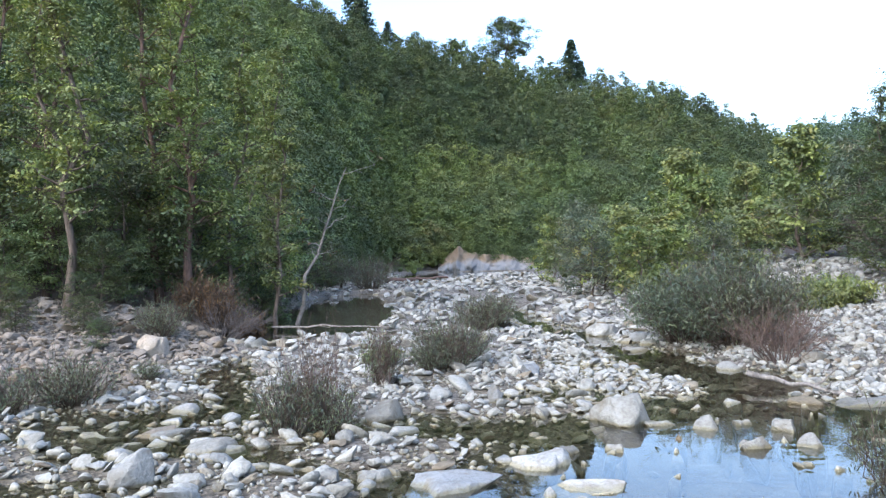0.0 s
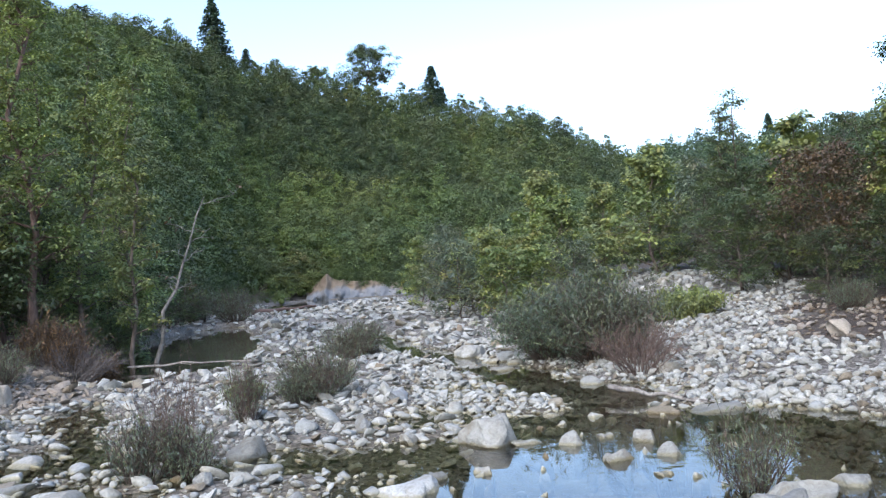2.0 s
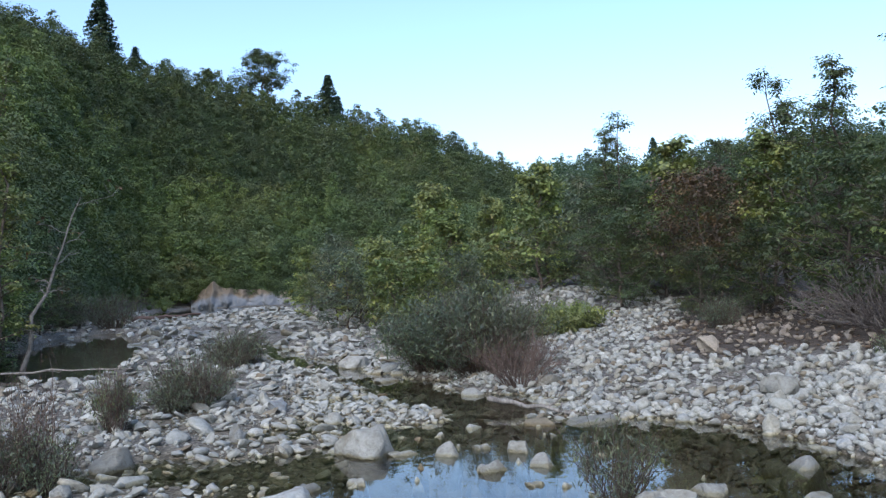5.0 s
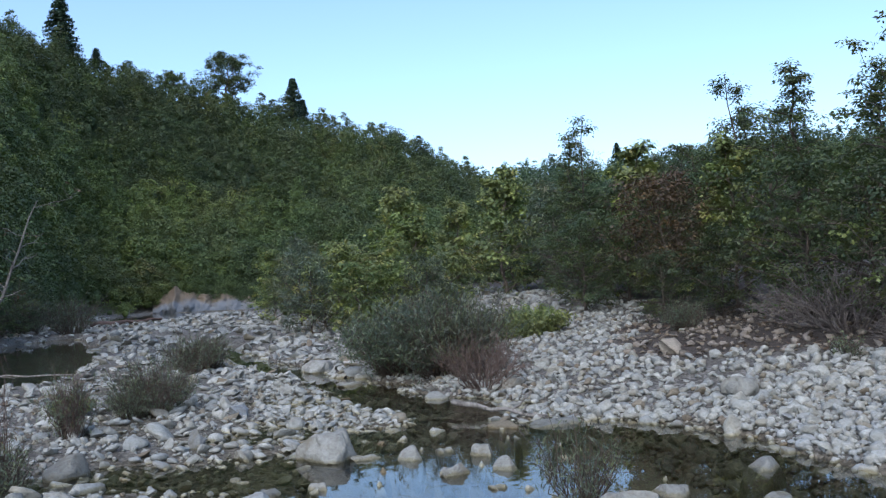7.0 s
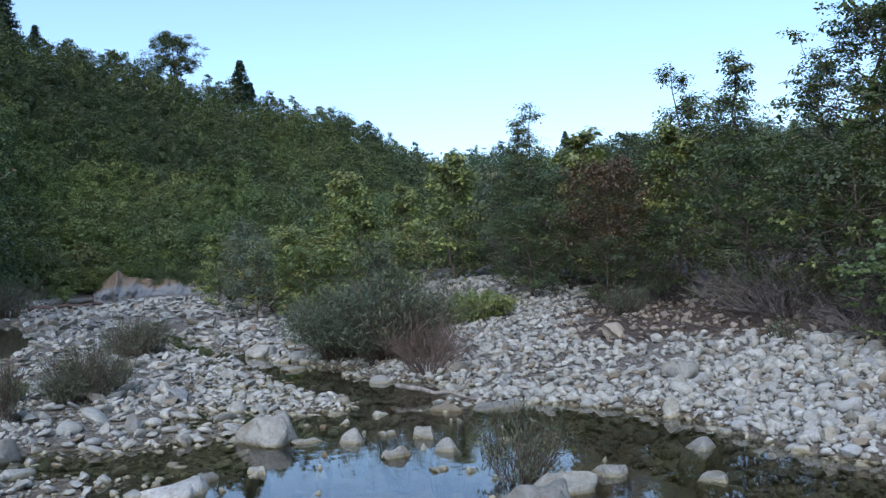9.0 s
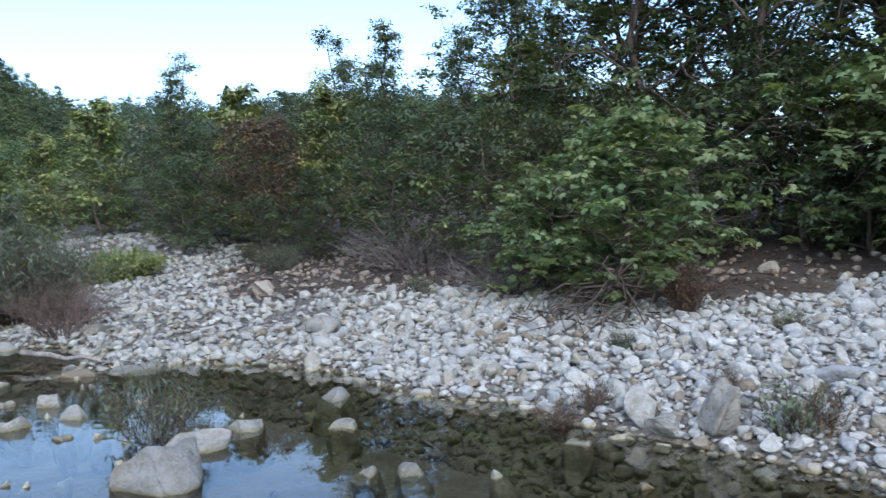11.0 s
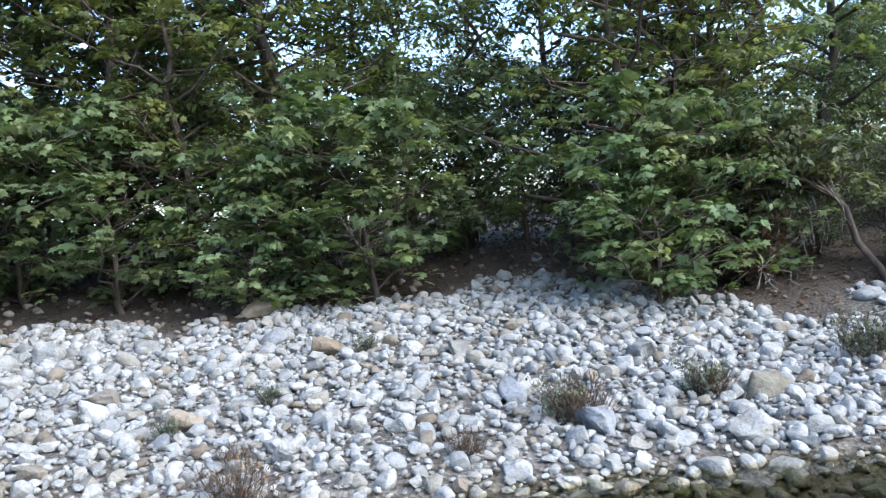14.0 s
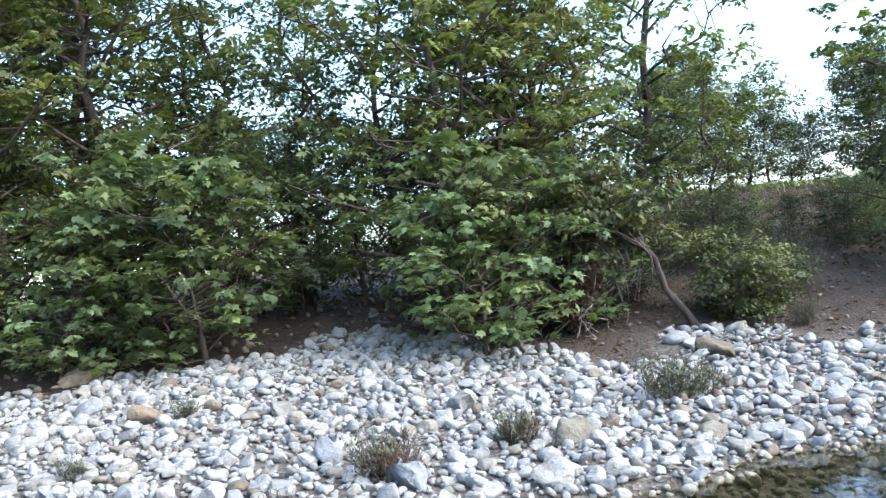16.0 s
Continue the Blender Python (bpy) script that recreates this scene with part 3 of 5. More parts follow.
def another(ob, x, y, turn=0.0, size=1.0, sink=0.0, tall=1.0):
    c = copy_thing(ob, Matrix.Identity(4))
    c.matrix_basis = pose(x, y, lie(x, y) - sink, 0, 0, turn) @ Matrix.Diagonal((size, size, size * tall, 1))
    return c


# ---- ground and water ----
def graded(lo, a, b, hi, fine, grow=1.09):
    mid = list(np.arange(a, b + fine, fine))
    left, right, s = [], [], fine
    x, y = mid[0], mid[-1]
    while x > lo:
        s *= grow
        x -= s
        left.append(x)
    s = fine
    while y < hi:
        s *= grow
        y += s
        right.append(y)
    return np.array(left[::-1] + mid + right)


def build_ground():
    gx, gy = graded(-2500, -7, 13.5, 2500, 0.17), graded(-2500, -8, 20, 2500, 0.17, 1.05)
    X, Y = np.meshgrid(gx, gy)
    Z = ground(X, Y)
    v = np.stack([X, Y, Z], -1).reshape(-1, 3)
    nx, ny = len(gx), len(gy)
    i = (np.arange(ny - 1)[:, None] * nx + np.arange(nx - 1)[None]).ravel()
    f = np.stack([i, i + 1, i + 1 + nx, i + nx], 1)
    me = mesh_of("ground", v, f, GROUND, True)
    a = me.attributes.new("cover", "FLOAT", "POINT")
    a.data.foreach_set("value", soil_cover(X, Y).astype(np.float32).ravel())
    return tagged(new("ground", me), "gravel riverbed and earth banks rising to wooded hills", "ground", kind="structure")


land = build_ground()
wx, wy = graded(-16, -8, 9, 16, 0.5), graded(-40, -8, 22, 95, 0.5)
WX, WY = np.meshgrid(wx, wy)
wv = np.stack([WX, WY, 0 * WX], -1).reshape(-1, 3)
wi = (np.arange(len(wy) - 1)[:, None] * len(wx) + np.arange(len(wx) - 1)[None]).ravel()
water = tagged(new("water", mesh_of("water", wv, np.stack([wi, wi + 1, wi + 1 + len(wx), wi + len(wx)], 1), WATER, True)), "clear still shallow river water mirroring the sky", "water", kind="structure")


# ---- the wooded hill ----
def ico(level):
    bm = bmesh.new()
    bmesh.ops.create_icosphere(bm, subdivisions=level, radius=1.0)
    v = np.array([x.co[:] for x in bm.verts])
    f = np.array([[x.index for x in p.verts] for p in bm.faces])
    bm.free()
    return v, f


def crown_shape(rng, leaves, leaf, lumps=22, dome=True):
    """One woodland crown about 1 wide and high: uneven tufts of small leaves piled over a dome or a cone, with a dark
    core that paints in the inner shade.
    """
    c = []
    for k in range(lumps):
        e = (k + rng.uniform(0.0, 1.0)) / lumps
        a = k * 2.4 + rng.uniform(-0.9, 0.9)
        r = (0.36 * math.sqrt(max(0.0, 1.0 - e ** 2.2)) if dome else 0.38 * (1.0 - 0.93 * e)) * rng.uniform(0.7, 1.15)
        c.append((r * math.cos(a), r * math.sin(a), 0.16 + (0.60 if dome else 0.82) * e + rng.normal(0, 0.03), rng.uniform(0.07, 0.20) * (1.0 if dome else 1.1 - 0.45 * e)))
    v, f, tone = clump_leaves(rng, c, leaves // lumps, leaf, TRI, 0.34, 0.9, 0.4, 0.15, 0.5, False)
    cv, cf = ico(2)
    # Core blob toned dark, standing in for shade between the tufts
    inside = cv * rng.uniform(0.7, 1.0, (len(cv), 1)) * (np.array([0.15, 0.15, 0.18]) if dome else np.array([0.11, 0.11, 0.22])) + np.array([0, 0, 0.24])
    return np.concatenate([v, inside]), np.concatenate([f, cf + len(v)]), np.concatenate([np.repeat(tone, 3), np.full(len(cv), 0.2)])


def woods(name, mat, spots, label, leaves, leaf, lumps=22):
    rng = np.random.default_rng(len(name) + 5)
    protos = [crown_shape(rng, leaves, leaf, lumps + k % 3, k < 5) for k in range(8)]
    V, F, T, base = [], [], [], 0
    for x, y, z, w, h in spots:
        v, f, tone = protos[int(rng.integers(8))]
        a = rng.uniform(0, 6.283)
        c, s = math.cos(a), math.sin(a)
        p = v @ np.array([[c, s, 0], [-s, c, 0], [0, 0, 1]])
        V.append(p * np.array([w, w, h]) + np.array([x, y, z]))
        F.append(f + base)
        base += len(v)
        own = vnoise(x, y, 14, 71) * 0.5 + 0.45 * rng.uniform() + rng.normal(0, 0.1)
        T.append(np.clip(own + 0.35 * (tone - 0.5), 0, 1))
    return tagged(new(name, leaf_mesh(name, np.concatenate(V), np.concatenate(F), mat, np.concatenate(T))), label, "woods", kind="stuff")


rng = np.random.default_rng(3)
close_spots, mid_spots, near_spots, far_spots = [], [], [], []
for az0 in np.arange(-32, 58, 0.9):
    r = float(np.interp(az0, RIDGE_AZ, RIDGE_R0)) + rng.uniform(0, 3)
    r1 = float(np.interp(az0, RIDGE_AZ, RIDGE_R1))
    while r < r1 + 6:
        az = az0 + rng.uniform(-0.9, 0.9)
        gap = (2.6 + 0.018 * r) * (0.82 if r < 125 else 1.0)
        if rng.uniform() < min(1, r * 0.9 * 0.0175 / gap * (2.6 if r < 125 else 2.1)):
            x, y = r * math.sin(radians(az)), r * math.cos(radians(az))
            w = rng.uniform(3.4, 5.4) * (1 + 0.0022 * r)
            (far_spots if r > 215 else near_spots if r > 120 else mid_spots if r > 62 else close_spots).append((x, y, lie(x, y) - 0.4, w, w * rng.uniform(0.8, 1.15)))
        r += gap * rng.uniform(0.7, 1.2)
for y0 in np.arange(30, 96, 2.3):
    for row in (1.2, 4.0):
        x, y = float(left_foot(y0)) - row - rng.uniform(0, 1.5), y0 + rng.uniform(-1, 1)
        w = rng.uniform(2.6, 4.2) * (0.8 if row < 2 else 1.2)
        close_spots.append((x, y, lie(x, y) - 0.3, w, w * rng.uniform(0.8, 1.3)))
for x, y, w in ((8.6, 52, 3.6), (11.0, 58, 4.4), (13.0, 50, 4.0), (17, 46, 4.6), (12.5, 70, 5.0), (20, 60, 5.4), (24, 52, 5.2), (18, 38, 4.0), (22, 40, 4.4), (15, 64, 4.6), (10.8, 80, 5.0), (26, 62, 6.0), (29, 50, 5.0), (27, 42, 4.6), (18, 76, 6), (31, 70, 6.5), (34, 58, 6), (24, 82, 7), (16, 54, 4.4)):
    close_spots.append((x, y, lie(x, y) - 0.2, w, w * rng.uniform(0.75, 1.05)))
for az in np.arange(-5.0, 7.6, 0.8):
    for r in (91.5, 95.0):
        x, y, w = r * math.sin(radians(az)), r * math.cos(radians(az)), rng.uniform(2.6, 4.2)
        close_spots.append((x, y, lie(x, y) + 0.2, w, w * rng.uniform(0.7, 1.0)))
for az in np.arange(-7.0, 0.2, 0.9):
    r = rng.uniform(78, 86)
    x, y, w = r * math.sin(radians(az)), r * math.cos(radians(az)), rng.uniform(1.6, 2.6)
    close_spots.append((x, y, lie(x, y) - 0.2, w, w * rng.uniform(0.6, 0.9)))
for az0 in list(np.arange(60, 314, 3.0)):
    az = (az0 + 180) % 360 - 180
    for r in (float(np.interp(az, RIDGE_AZ, RIDGE_R0)) + 8, float(np.interp(az, RIDGE_AZ, RIDGE_R0)) + 30):
        r += rng.uniform(0, 14)
        if 85 < az < 150:
            r += 30
        x, y = r * math.sin(radians(az)), r * math.cos(radians(az))
        far_spots.append((x, y, lie(x, y) - 0.3, rng.uniform(5, 8), rng.uniform(5, 8)))
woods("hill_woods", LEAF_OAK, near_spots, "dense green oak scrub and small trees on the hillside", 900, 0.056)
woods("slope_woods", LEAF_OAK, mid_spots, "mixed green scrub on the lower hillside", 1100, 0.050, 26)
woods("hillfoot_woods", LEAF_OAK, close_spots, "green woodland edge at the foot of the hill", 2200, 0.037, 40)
woods("far_woods", LEAF_HAZED, far_spots, "distant wooded ridge and valley trees, blue haze painted into their green", 220, 0.085, 16)


def fir(seed, height):
    """A dark fir: tiers of drooping boughs round a straight trunk."""
    rng = np.random.default_rng(seed)
    root = new("fir_tree")
    tb = Tubes(6)
    tb.add([(0, 0, -0.5), (0, 0, height * 0.5), (0.03, 0, height)], [height * 0.018, height * 0.011, 0.02])
    part_of(root, "trunk", tb.mesh("fir_trunk", BARK))
    c, nr, sz = [], [], []
    q = 0.10
    while q < 0.99:
        ln = height * 0.36 * (1 - q) ** 0.85 + 0.4
        for k in range(13):
            if rng.uniform() < 0.12:
                continue
            a = rng.uniform(0, 6.283)
            d = np.array([math.cos(a), math.sin(a), 0])
            for u in np.arange(0.15, 1.05, 0.13):
                for _ in range(4):
                    p = d * ln * u * rng.uniform(0.85, 1.1) + np.array([0, 0, height * q - 0.28 * ln * u + rng.uniform(-0.1, 0.1)])
                    c.append(p + rng.normal(0, 0.10, 3))
                    nr.append(d * 0.3 + np.array([0, 0, 0.8]))
                    sz.append(0.62 * height / 12)
        q += 0.042
    v, f = leaf_array(rng, np.array(c), np.array(nr), np.array(sz), LONG * np.array([2, 1, 1]))
    part_of(root, "crown", leaf_mesh("fir_crown", v, f, LEAF_FIR))
    return root


def on_ridge(az, back=0.0):
    r = float(np.interp(az, RIDGE_AZ, RIDGE_R1)) + back
    return r * math.sin(radians(az)), r * math.cos(radians(az))


for az, height, seed in ((-4.15, 12.0, 1), (-2.1, 4.2, 2), (10.0, 9.5, 3), (10.6, 5.5, 4), (31.2, 12.0, 5)):
    f0 = fir(seed, height)
    stand(f0, *on_ridge(az), -1.2)
    tagged(f0, "dark pointed fir standing above the ridge woods", "fir tree", "firs on the ridge")
oak = tree("oak_tree", 41, 8.0, 0.25, 0.2, 4.0, 18, 10, 70, 0.32, OVAL, LEAF_OAK, BARK, (0.4, 0), 1.1, "round")
stand(oak, *on_ridge(5.7), -1.3, 0, 1.15)
tagged(oak, "broad round-crowned oak on the hill ridge", "tree")
another(oak, *on_ridge(2.3), 40, 0.55)

# ---- the clay cliff at the river's far bend ----
cv, cf, cols, rows_n = [], [], 110, 22
for i in range(cols):
    u = i / (cols - 1)
    az = radians(0.9 + 6.6 * u)
    hgt = float(np.interp(u, [0, 0.1, 0.2, 0.4, 0.6, 0.8, 1], [0.6, 1.6, 2.4, 1.8, 1.5, 1.6, 0.8])) * (1 + 0.3 * (float(vnoise(i * 1.0, 0.0, 6, 31)) - 0.5))
    for j in range(rows_n):
        w = j / (rows_n - 1)
        slab = 1.1 * abs(((u * 7.3) % 1.0) - 0.5)
        r = 87.5 + slab + 3.4 * w ** 1.3 + 1.6 * (float(vnoise(i * 1.0, j * 1.0, 9, 32)) - 0.5) + 0.6 * (float(vnoise(i * 1.0, j * 1.0, 2.5, 33)) - 0.5)
        cv.append((r * math.sin(az), r * math.cos(az), -0.3 + (hgt + 0.3) * w + 0.15 * (float(vnoise(i * 1.0, j * 1.0, 3, 34)) - 0.5) * w))
for i in range(cols):
    az = radians(0.9 + 6.6 * i / (cols - 1))
    cv.append((97 * math.sin(az), 97 * math.cos(az), 0.6 * cv[i * rows_n + rows_n - 1][2]))
for i in range(cols - 1):
    for j in range(rows_n - 1):
        a = i * rows_n + j
        cf.append((a, a + rows_n, a + rows_n + 1, a + 1))
    a = cols * rows_n + i
    cf.append((i * rows_n + rows_n - 1, (i + 1) * rows_n + rows_n - 1, a + 1, a))
tagged(new("clay_cliff", mesh_of("clay_cliff", cv, cf, CLAY)), "eroded blue-grey clay bank at the river bend", "cliff", kind="structure")


# ---- stones ----
def stone_shape(rng, v, cuts, block=0.85):
    """A river cobble: a flattened ball with a few worn flats."""
    p = np.sign(v) * np.abs(v) ** block
    p /= np.linalg.norm(p, axis=1).max()
    for _ in range(cuts):
        n = rng.normal(0, 1, 3)
        n /= np.linalg.norm(n)
        d = rng.uniform(0.42, 0.82)
        over = p @ n - d
        p = p - np.where(over > 0, over, 0)[:, None] * n * 0.97
    k = rng.normal(0, 1, (3, 3))
    p = p * (1 + 0.09 * np.sin(v @ k[0] * 1.6 + k[1][0]) + 0.07 * np.sin(v @ k[1] * 2.6 + k[2][0]))[:, None]
    p = p / np.abs(p).max(0)
    return p * np.array([1.0, rng.uniform(0.58, 0.92), rng.uniform(0.42, 0.74)])


rng = np.random.default_rng(17)
v2, f2 = ico(3)
v1, f1 = ico(2)
v0, f0 = ico(1)
v3, f3 = ico(4)


def block_shape(rng, points, wear, rounds):
    """A broken, worn block of limestone: a hull with bevelled edges."""
    bm = bmesh.new()
    q = rng.normal(0, 1, (points, 3))
    q /= np.linalg.norm(q, axis=1)[:, None]
    q = np.sign(q) * np.abs(q) ** 0.6
    for p in q / np.linalg.norm(q, axis=1).max() * rng.uniform(0.85, 1.0, (points, 1)):
        bm.verts.new(p)
    bmesh.ops.convex_hull(bm, input=bm.verts[:])
    bmesh.ops.delete(bm, geom=[x for x in bm.verts if not x.link_faces], context="VERTS")
    bmesh.ops.dissolve_limit(bm, angle_limit=radians(16), verts=bm.verts[:], edges=bm.edges[:])
    if wear:
        bmesh.ops.bevel(bm, geom=bm.edges[:], offset=wear, segments=rounds, profile=0.5, affect="EDGES", clamp_overlap=True)
    bmesh.ops.triangulate(bm, faces=bm.faces[:])
    bm.verts.index_update()
    v, f = np.array([x.co[:] for x in bm.verts]), np.array([[x.index for x in p.verts] for p in bm.faces])
    bm.free()
    v = v - (v.max(0) + v.min(0)) / 2
    return v / np.abs(v).max(0) * np.array([1.0, rng.uniform(0.58, 0.95), rng.uniform(0.42, 0.80)]), f


def worn(rng, v, f):
    """A river-worn cobble: rounded, lopsided, with a few blunt flats."""
    p = v * 1.0
    for _ in range(5):
        n = rng.normal(0, 1, 3)
        n /= np.linalg.norm(n)
        over = p @ n - rng.uniform(0.5, 0.85)
        p = p - np.where(over > 0, over, 0)[:, None] * n * 0.85
    k = rng.normal(0, 1, (3, 3))
    p = p * (1 + 0.12 * np.sin(v @ k[0] * 1.7 + k[2][0]) + 0.05 * np.sin(v @ k[1] * 3.4 + k[2][1]))[:, None]
    return p / np.abs(p).max(0) * np.array([1.0, rng.uniform(0.6, 0.95), rng.uniform(0.45, 0.8)]), f


ROUGH = [(stone_shape(rng, v3, 14, 0.72), f3) for _ in range(20)]
FINE = [(stone_shape(rng, v2, 13), f2) for _ in range(5)] + [worn(rng, v2, f2) for _ in range(13)] + [block_shape(rng, 18, 0.2, 2) for _ in range(6)]
MIDDLE = [(stone_shape(rng, v1, 10), f1) for _ in range(8)] + [worn(rng, v1, f1) for _ in range(16)] + [block_shape(rng, 15, 0.19, 1) for _ in range(10)]
SMALL = [(stone_shape(rng, v0, 0), f0) for _ in range(12)] + [block_shape(rng, 12, 0, 1) for _ in range(8)]
PEBBLE = [worn(rng, v1, f1) for _ in range(14)]


def spin(a, b, c):
    (ca, cb, cc), (sa, sb, sc) = np.cos([a, b, c]), np.sin([a, b, c])
    return np.array([[cc, -sc, 0], [sc, cc, 0], [0, 0, 1]]) @ np.array([[cb, 0, sb], [0, 1, 0], [-sb, 0, cb]]) @ np.array([[1, 0, 0], [0, ca, -sa], [0, sa, ca]])


# Single stones that stand out: x, y, half length, half width, half height, turn, kind of stone, what it is
POOL_BOULDERS = [
    (2.02, 8.75, 0.24, 0.20, 0.24, 20, PALE_STONE, "blunt pale boulder standing in the pool's edge"),
    (4.92, 9.40, 0.28, 0.20, 0.13, 5, PALE_STONE, "flat-topped pale boulder in still water"),
    (-0.45, 9.20, 0.24, 0.18, 0.17, 30, PALE_STONE, "rounded grey-white boulder in a shallow channel"),
    (5.64, 12.25, 0.24, 0.18, 0.15, 0, PALE_STONE, "white boulder by the big grey bush"),
    (3.70, 18.00, 0.28, 0.20, 0.22, 0, PALE_STONE, "pale boulder by the riffle"),
    (3.74, 15.10, 0.22, 0.18, 0.16, 25, PALE_STONE, "rounded pale boulder by the riffle"),
    (-2.35, 6.70, 0.19, 0.14, 0.20, 15, STONE_PIECE, "upright blocky grey boulder on gravel"),
    (0.15, 6.45, 0.30, 0.20, 0.16, 0, STONE_PIECE, "broad smooth grey boulder at the pool's end"),
    (0.91, 7.05, 0.26, 0.18, 0.12, 20, STONE_PIECE, "flat grey boulder by the pool"),
]
RIFFLE_BOULDERS = [
    (1.15, 6.3, 0.24, 0.18, 0.12, 160, STONE_PIECE, "low broad boulder at the waterline"),
    (-2.0, 7.95, 0.20, 0.15, 0.13, 40, PALE_STONE, "pale slab by a trickle"),
    (-2.7, 8.65, 0.24, 0.14, 0.09, 10, PALE_STONE, "flat white slab on gravel"),
    (3.02, 5.02, 0.26, 0.19, 0.24, 15, PALE_STONE, "large smooth pale boulder in the pool"),
    (3.57, 5.70, 0.22, 0.15, 0.18, 150, PALE_STONE, "pale boulder beside a wiry bush in the pool"),
    (5.38, 6.28, 0.16, 0.12, 0.12, 0, PALE_STONE, "small white stone breaking the water"),
    (4.76, 5.38, 0.15, 0.11, 0.12, 20, PALE_STONE, "small white stone breaking the water"),
    (4.17, 5.90, 0.15, 0.12, 0.11, 0, PALE_STONE, "small pale stone breaking the water"),
    (4.05, 4.25, 0.13, 0.10, 0.10, 30, PALE_STONE, "small pale stone breaking the water"),
    (4.23, 3.97, 0.12, 0.09, 0.09, 60, PALE_STONE, "small pale stone breaking the water"),
    (5.55, 3.62, 0.13, 0.10, 0.11, 0, PALE_STONE, "rounded pale stone at the shoreline"),
    (6.20, 2.82, 0.18, 0.13, 0.25, 65, PALE_STONE, "tall smooth grey slab leaning in the cobbles"),
    (7.80, 2.60, 0.24, 0.17, 0.10, 80, BLUE_STONE, "dull blue-grey flat rock among white cobbles"),
]
SHORE_BOULDERS = [
    (6.22, 3.50, 0.17, 0.14, 0.16, 20, PALE_STONE, "rounded white boulder above the water"),
    (6.05, 3.18, 0.16, 0.13, 0.14, 100, PALE_STONE, "rounded white boulder above the water"),
    (7.29, 8.95, 0.28, 0.21, 0.17, 0, PALE_STONE, "dull grey-brown boulder on the gravel bank"),
    (8.73, 12.6, 0.24, 0.2, 0.22, 0, TAN_STONE, "rounded brown boulder on bare earth"),
    (7.65, -1.70, 0.15, 0.12, 0.13, 0, BLUE_STONE, "blue-grey cobble on the bank"),
    (6.88, -2.18, 0.18, 0.13, 0.16, 30, BLUE_STONE, "large blue-grey cobble beside dry weeds"),
    (7.27, -3.62, 0.21, 0.15, 0.13, 110, PALE_STONE, "large pale cobble on the bank"),
    (8.50, -3.02, 0.19, 0.16, 0.13, 0, STONE_PIECE, "broad grey boulder on the bank"),
    (9.17, -6.10, 0.22, 0.16, 0.14, 40, PALE_STONE, "white boulder at the foot of the earth bank"),
    (9.12, -1.42, 0.15, 0.12, 0.13, 0, PALE_STONE, "white cobble on the bank"),
    (12.3, 5.2, 0.17, 0.13, 0.12, 0, TAN_STONE, "grey boulder under the thicket"),
    (12.4, 0.8, 0.30, 0.20, 0.15, 100, TAN_STONE, "flat tan rock at the thicket's edge"),
    (7.82, 0.92, 0.16, 0.12, 0.12, 80, TAN_STONE, "tan cobble among white stones"),
]
BANK_BOULDERS = [
    (8.56, 1.75, 0.22, 0.14, 0.13, 75, TAN_STONE, "grey-brown cobble on the bank"),
    (10.5, 2.85, 0.21, 0.16, 0.16, 80, STONE_PIECE, "grey cobble on the bank"),
    (11.2, -1.0, 0.16, 0.12, 0.12, 40, TAN_STONE, "rusty brown stone on the bank"),
    (9.75, -0.15, 0.2, 0.14, 0.13, 70, TAN_STONE, "grey-brown cobble on the bank"),
    (-2.76, 8.64, 0.19, 0.14, 0.07, 42, STONE_PIECE, "flat white slab on the wet gravel bar"),
    (-2.06, 8.19, 0.17, 0.13, 0.08, 50, STONE_PIECE, "flat white slab on the wet gravel bar"),
    (-1.95, 7.58, 0.12, 0.09, 0.06, 1, STONE_PIECE, "flat white slab on the wet gravel bar"),
    (-2.83, 10.00, 0.18, 0.13, 0.07, 60, STONE_PIECE, "flat white slab on the wet gravel bar"),
    (-2.80, 9.36, 0.13, 0.10, 0.08, 65, STONE_PIECE, "flat white slab on the wet gravel bar"),
    (-2.85, 7.79, 0.17, 0.13, 0.06, -81, STONE_PIECE, "flat white slab on the wet gravel bar"),
    (-2.85, 7.30, 0.11, 0.08, 0.05, 34, STONE_PIECE, "flat white slab on the wet gravel bar"),
    (-3.53, 10.62, 0.13, 0.10, 0.06, 61, STONE_PIECE, "flat white slab on the wet gravel bar"),
    (-0.77, 6.57, 0.11, 0.09, 0.08, 52, PALE_STONE, "rounded pale stone at the edge of the shallows"),
]
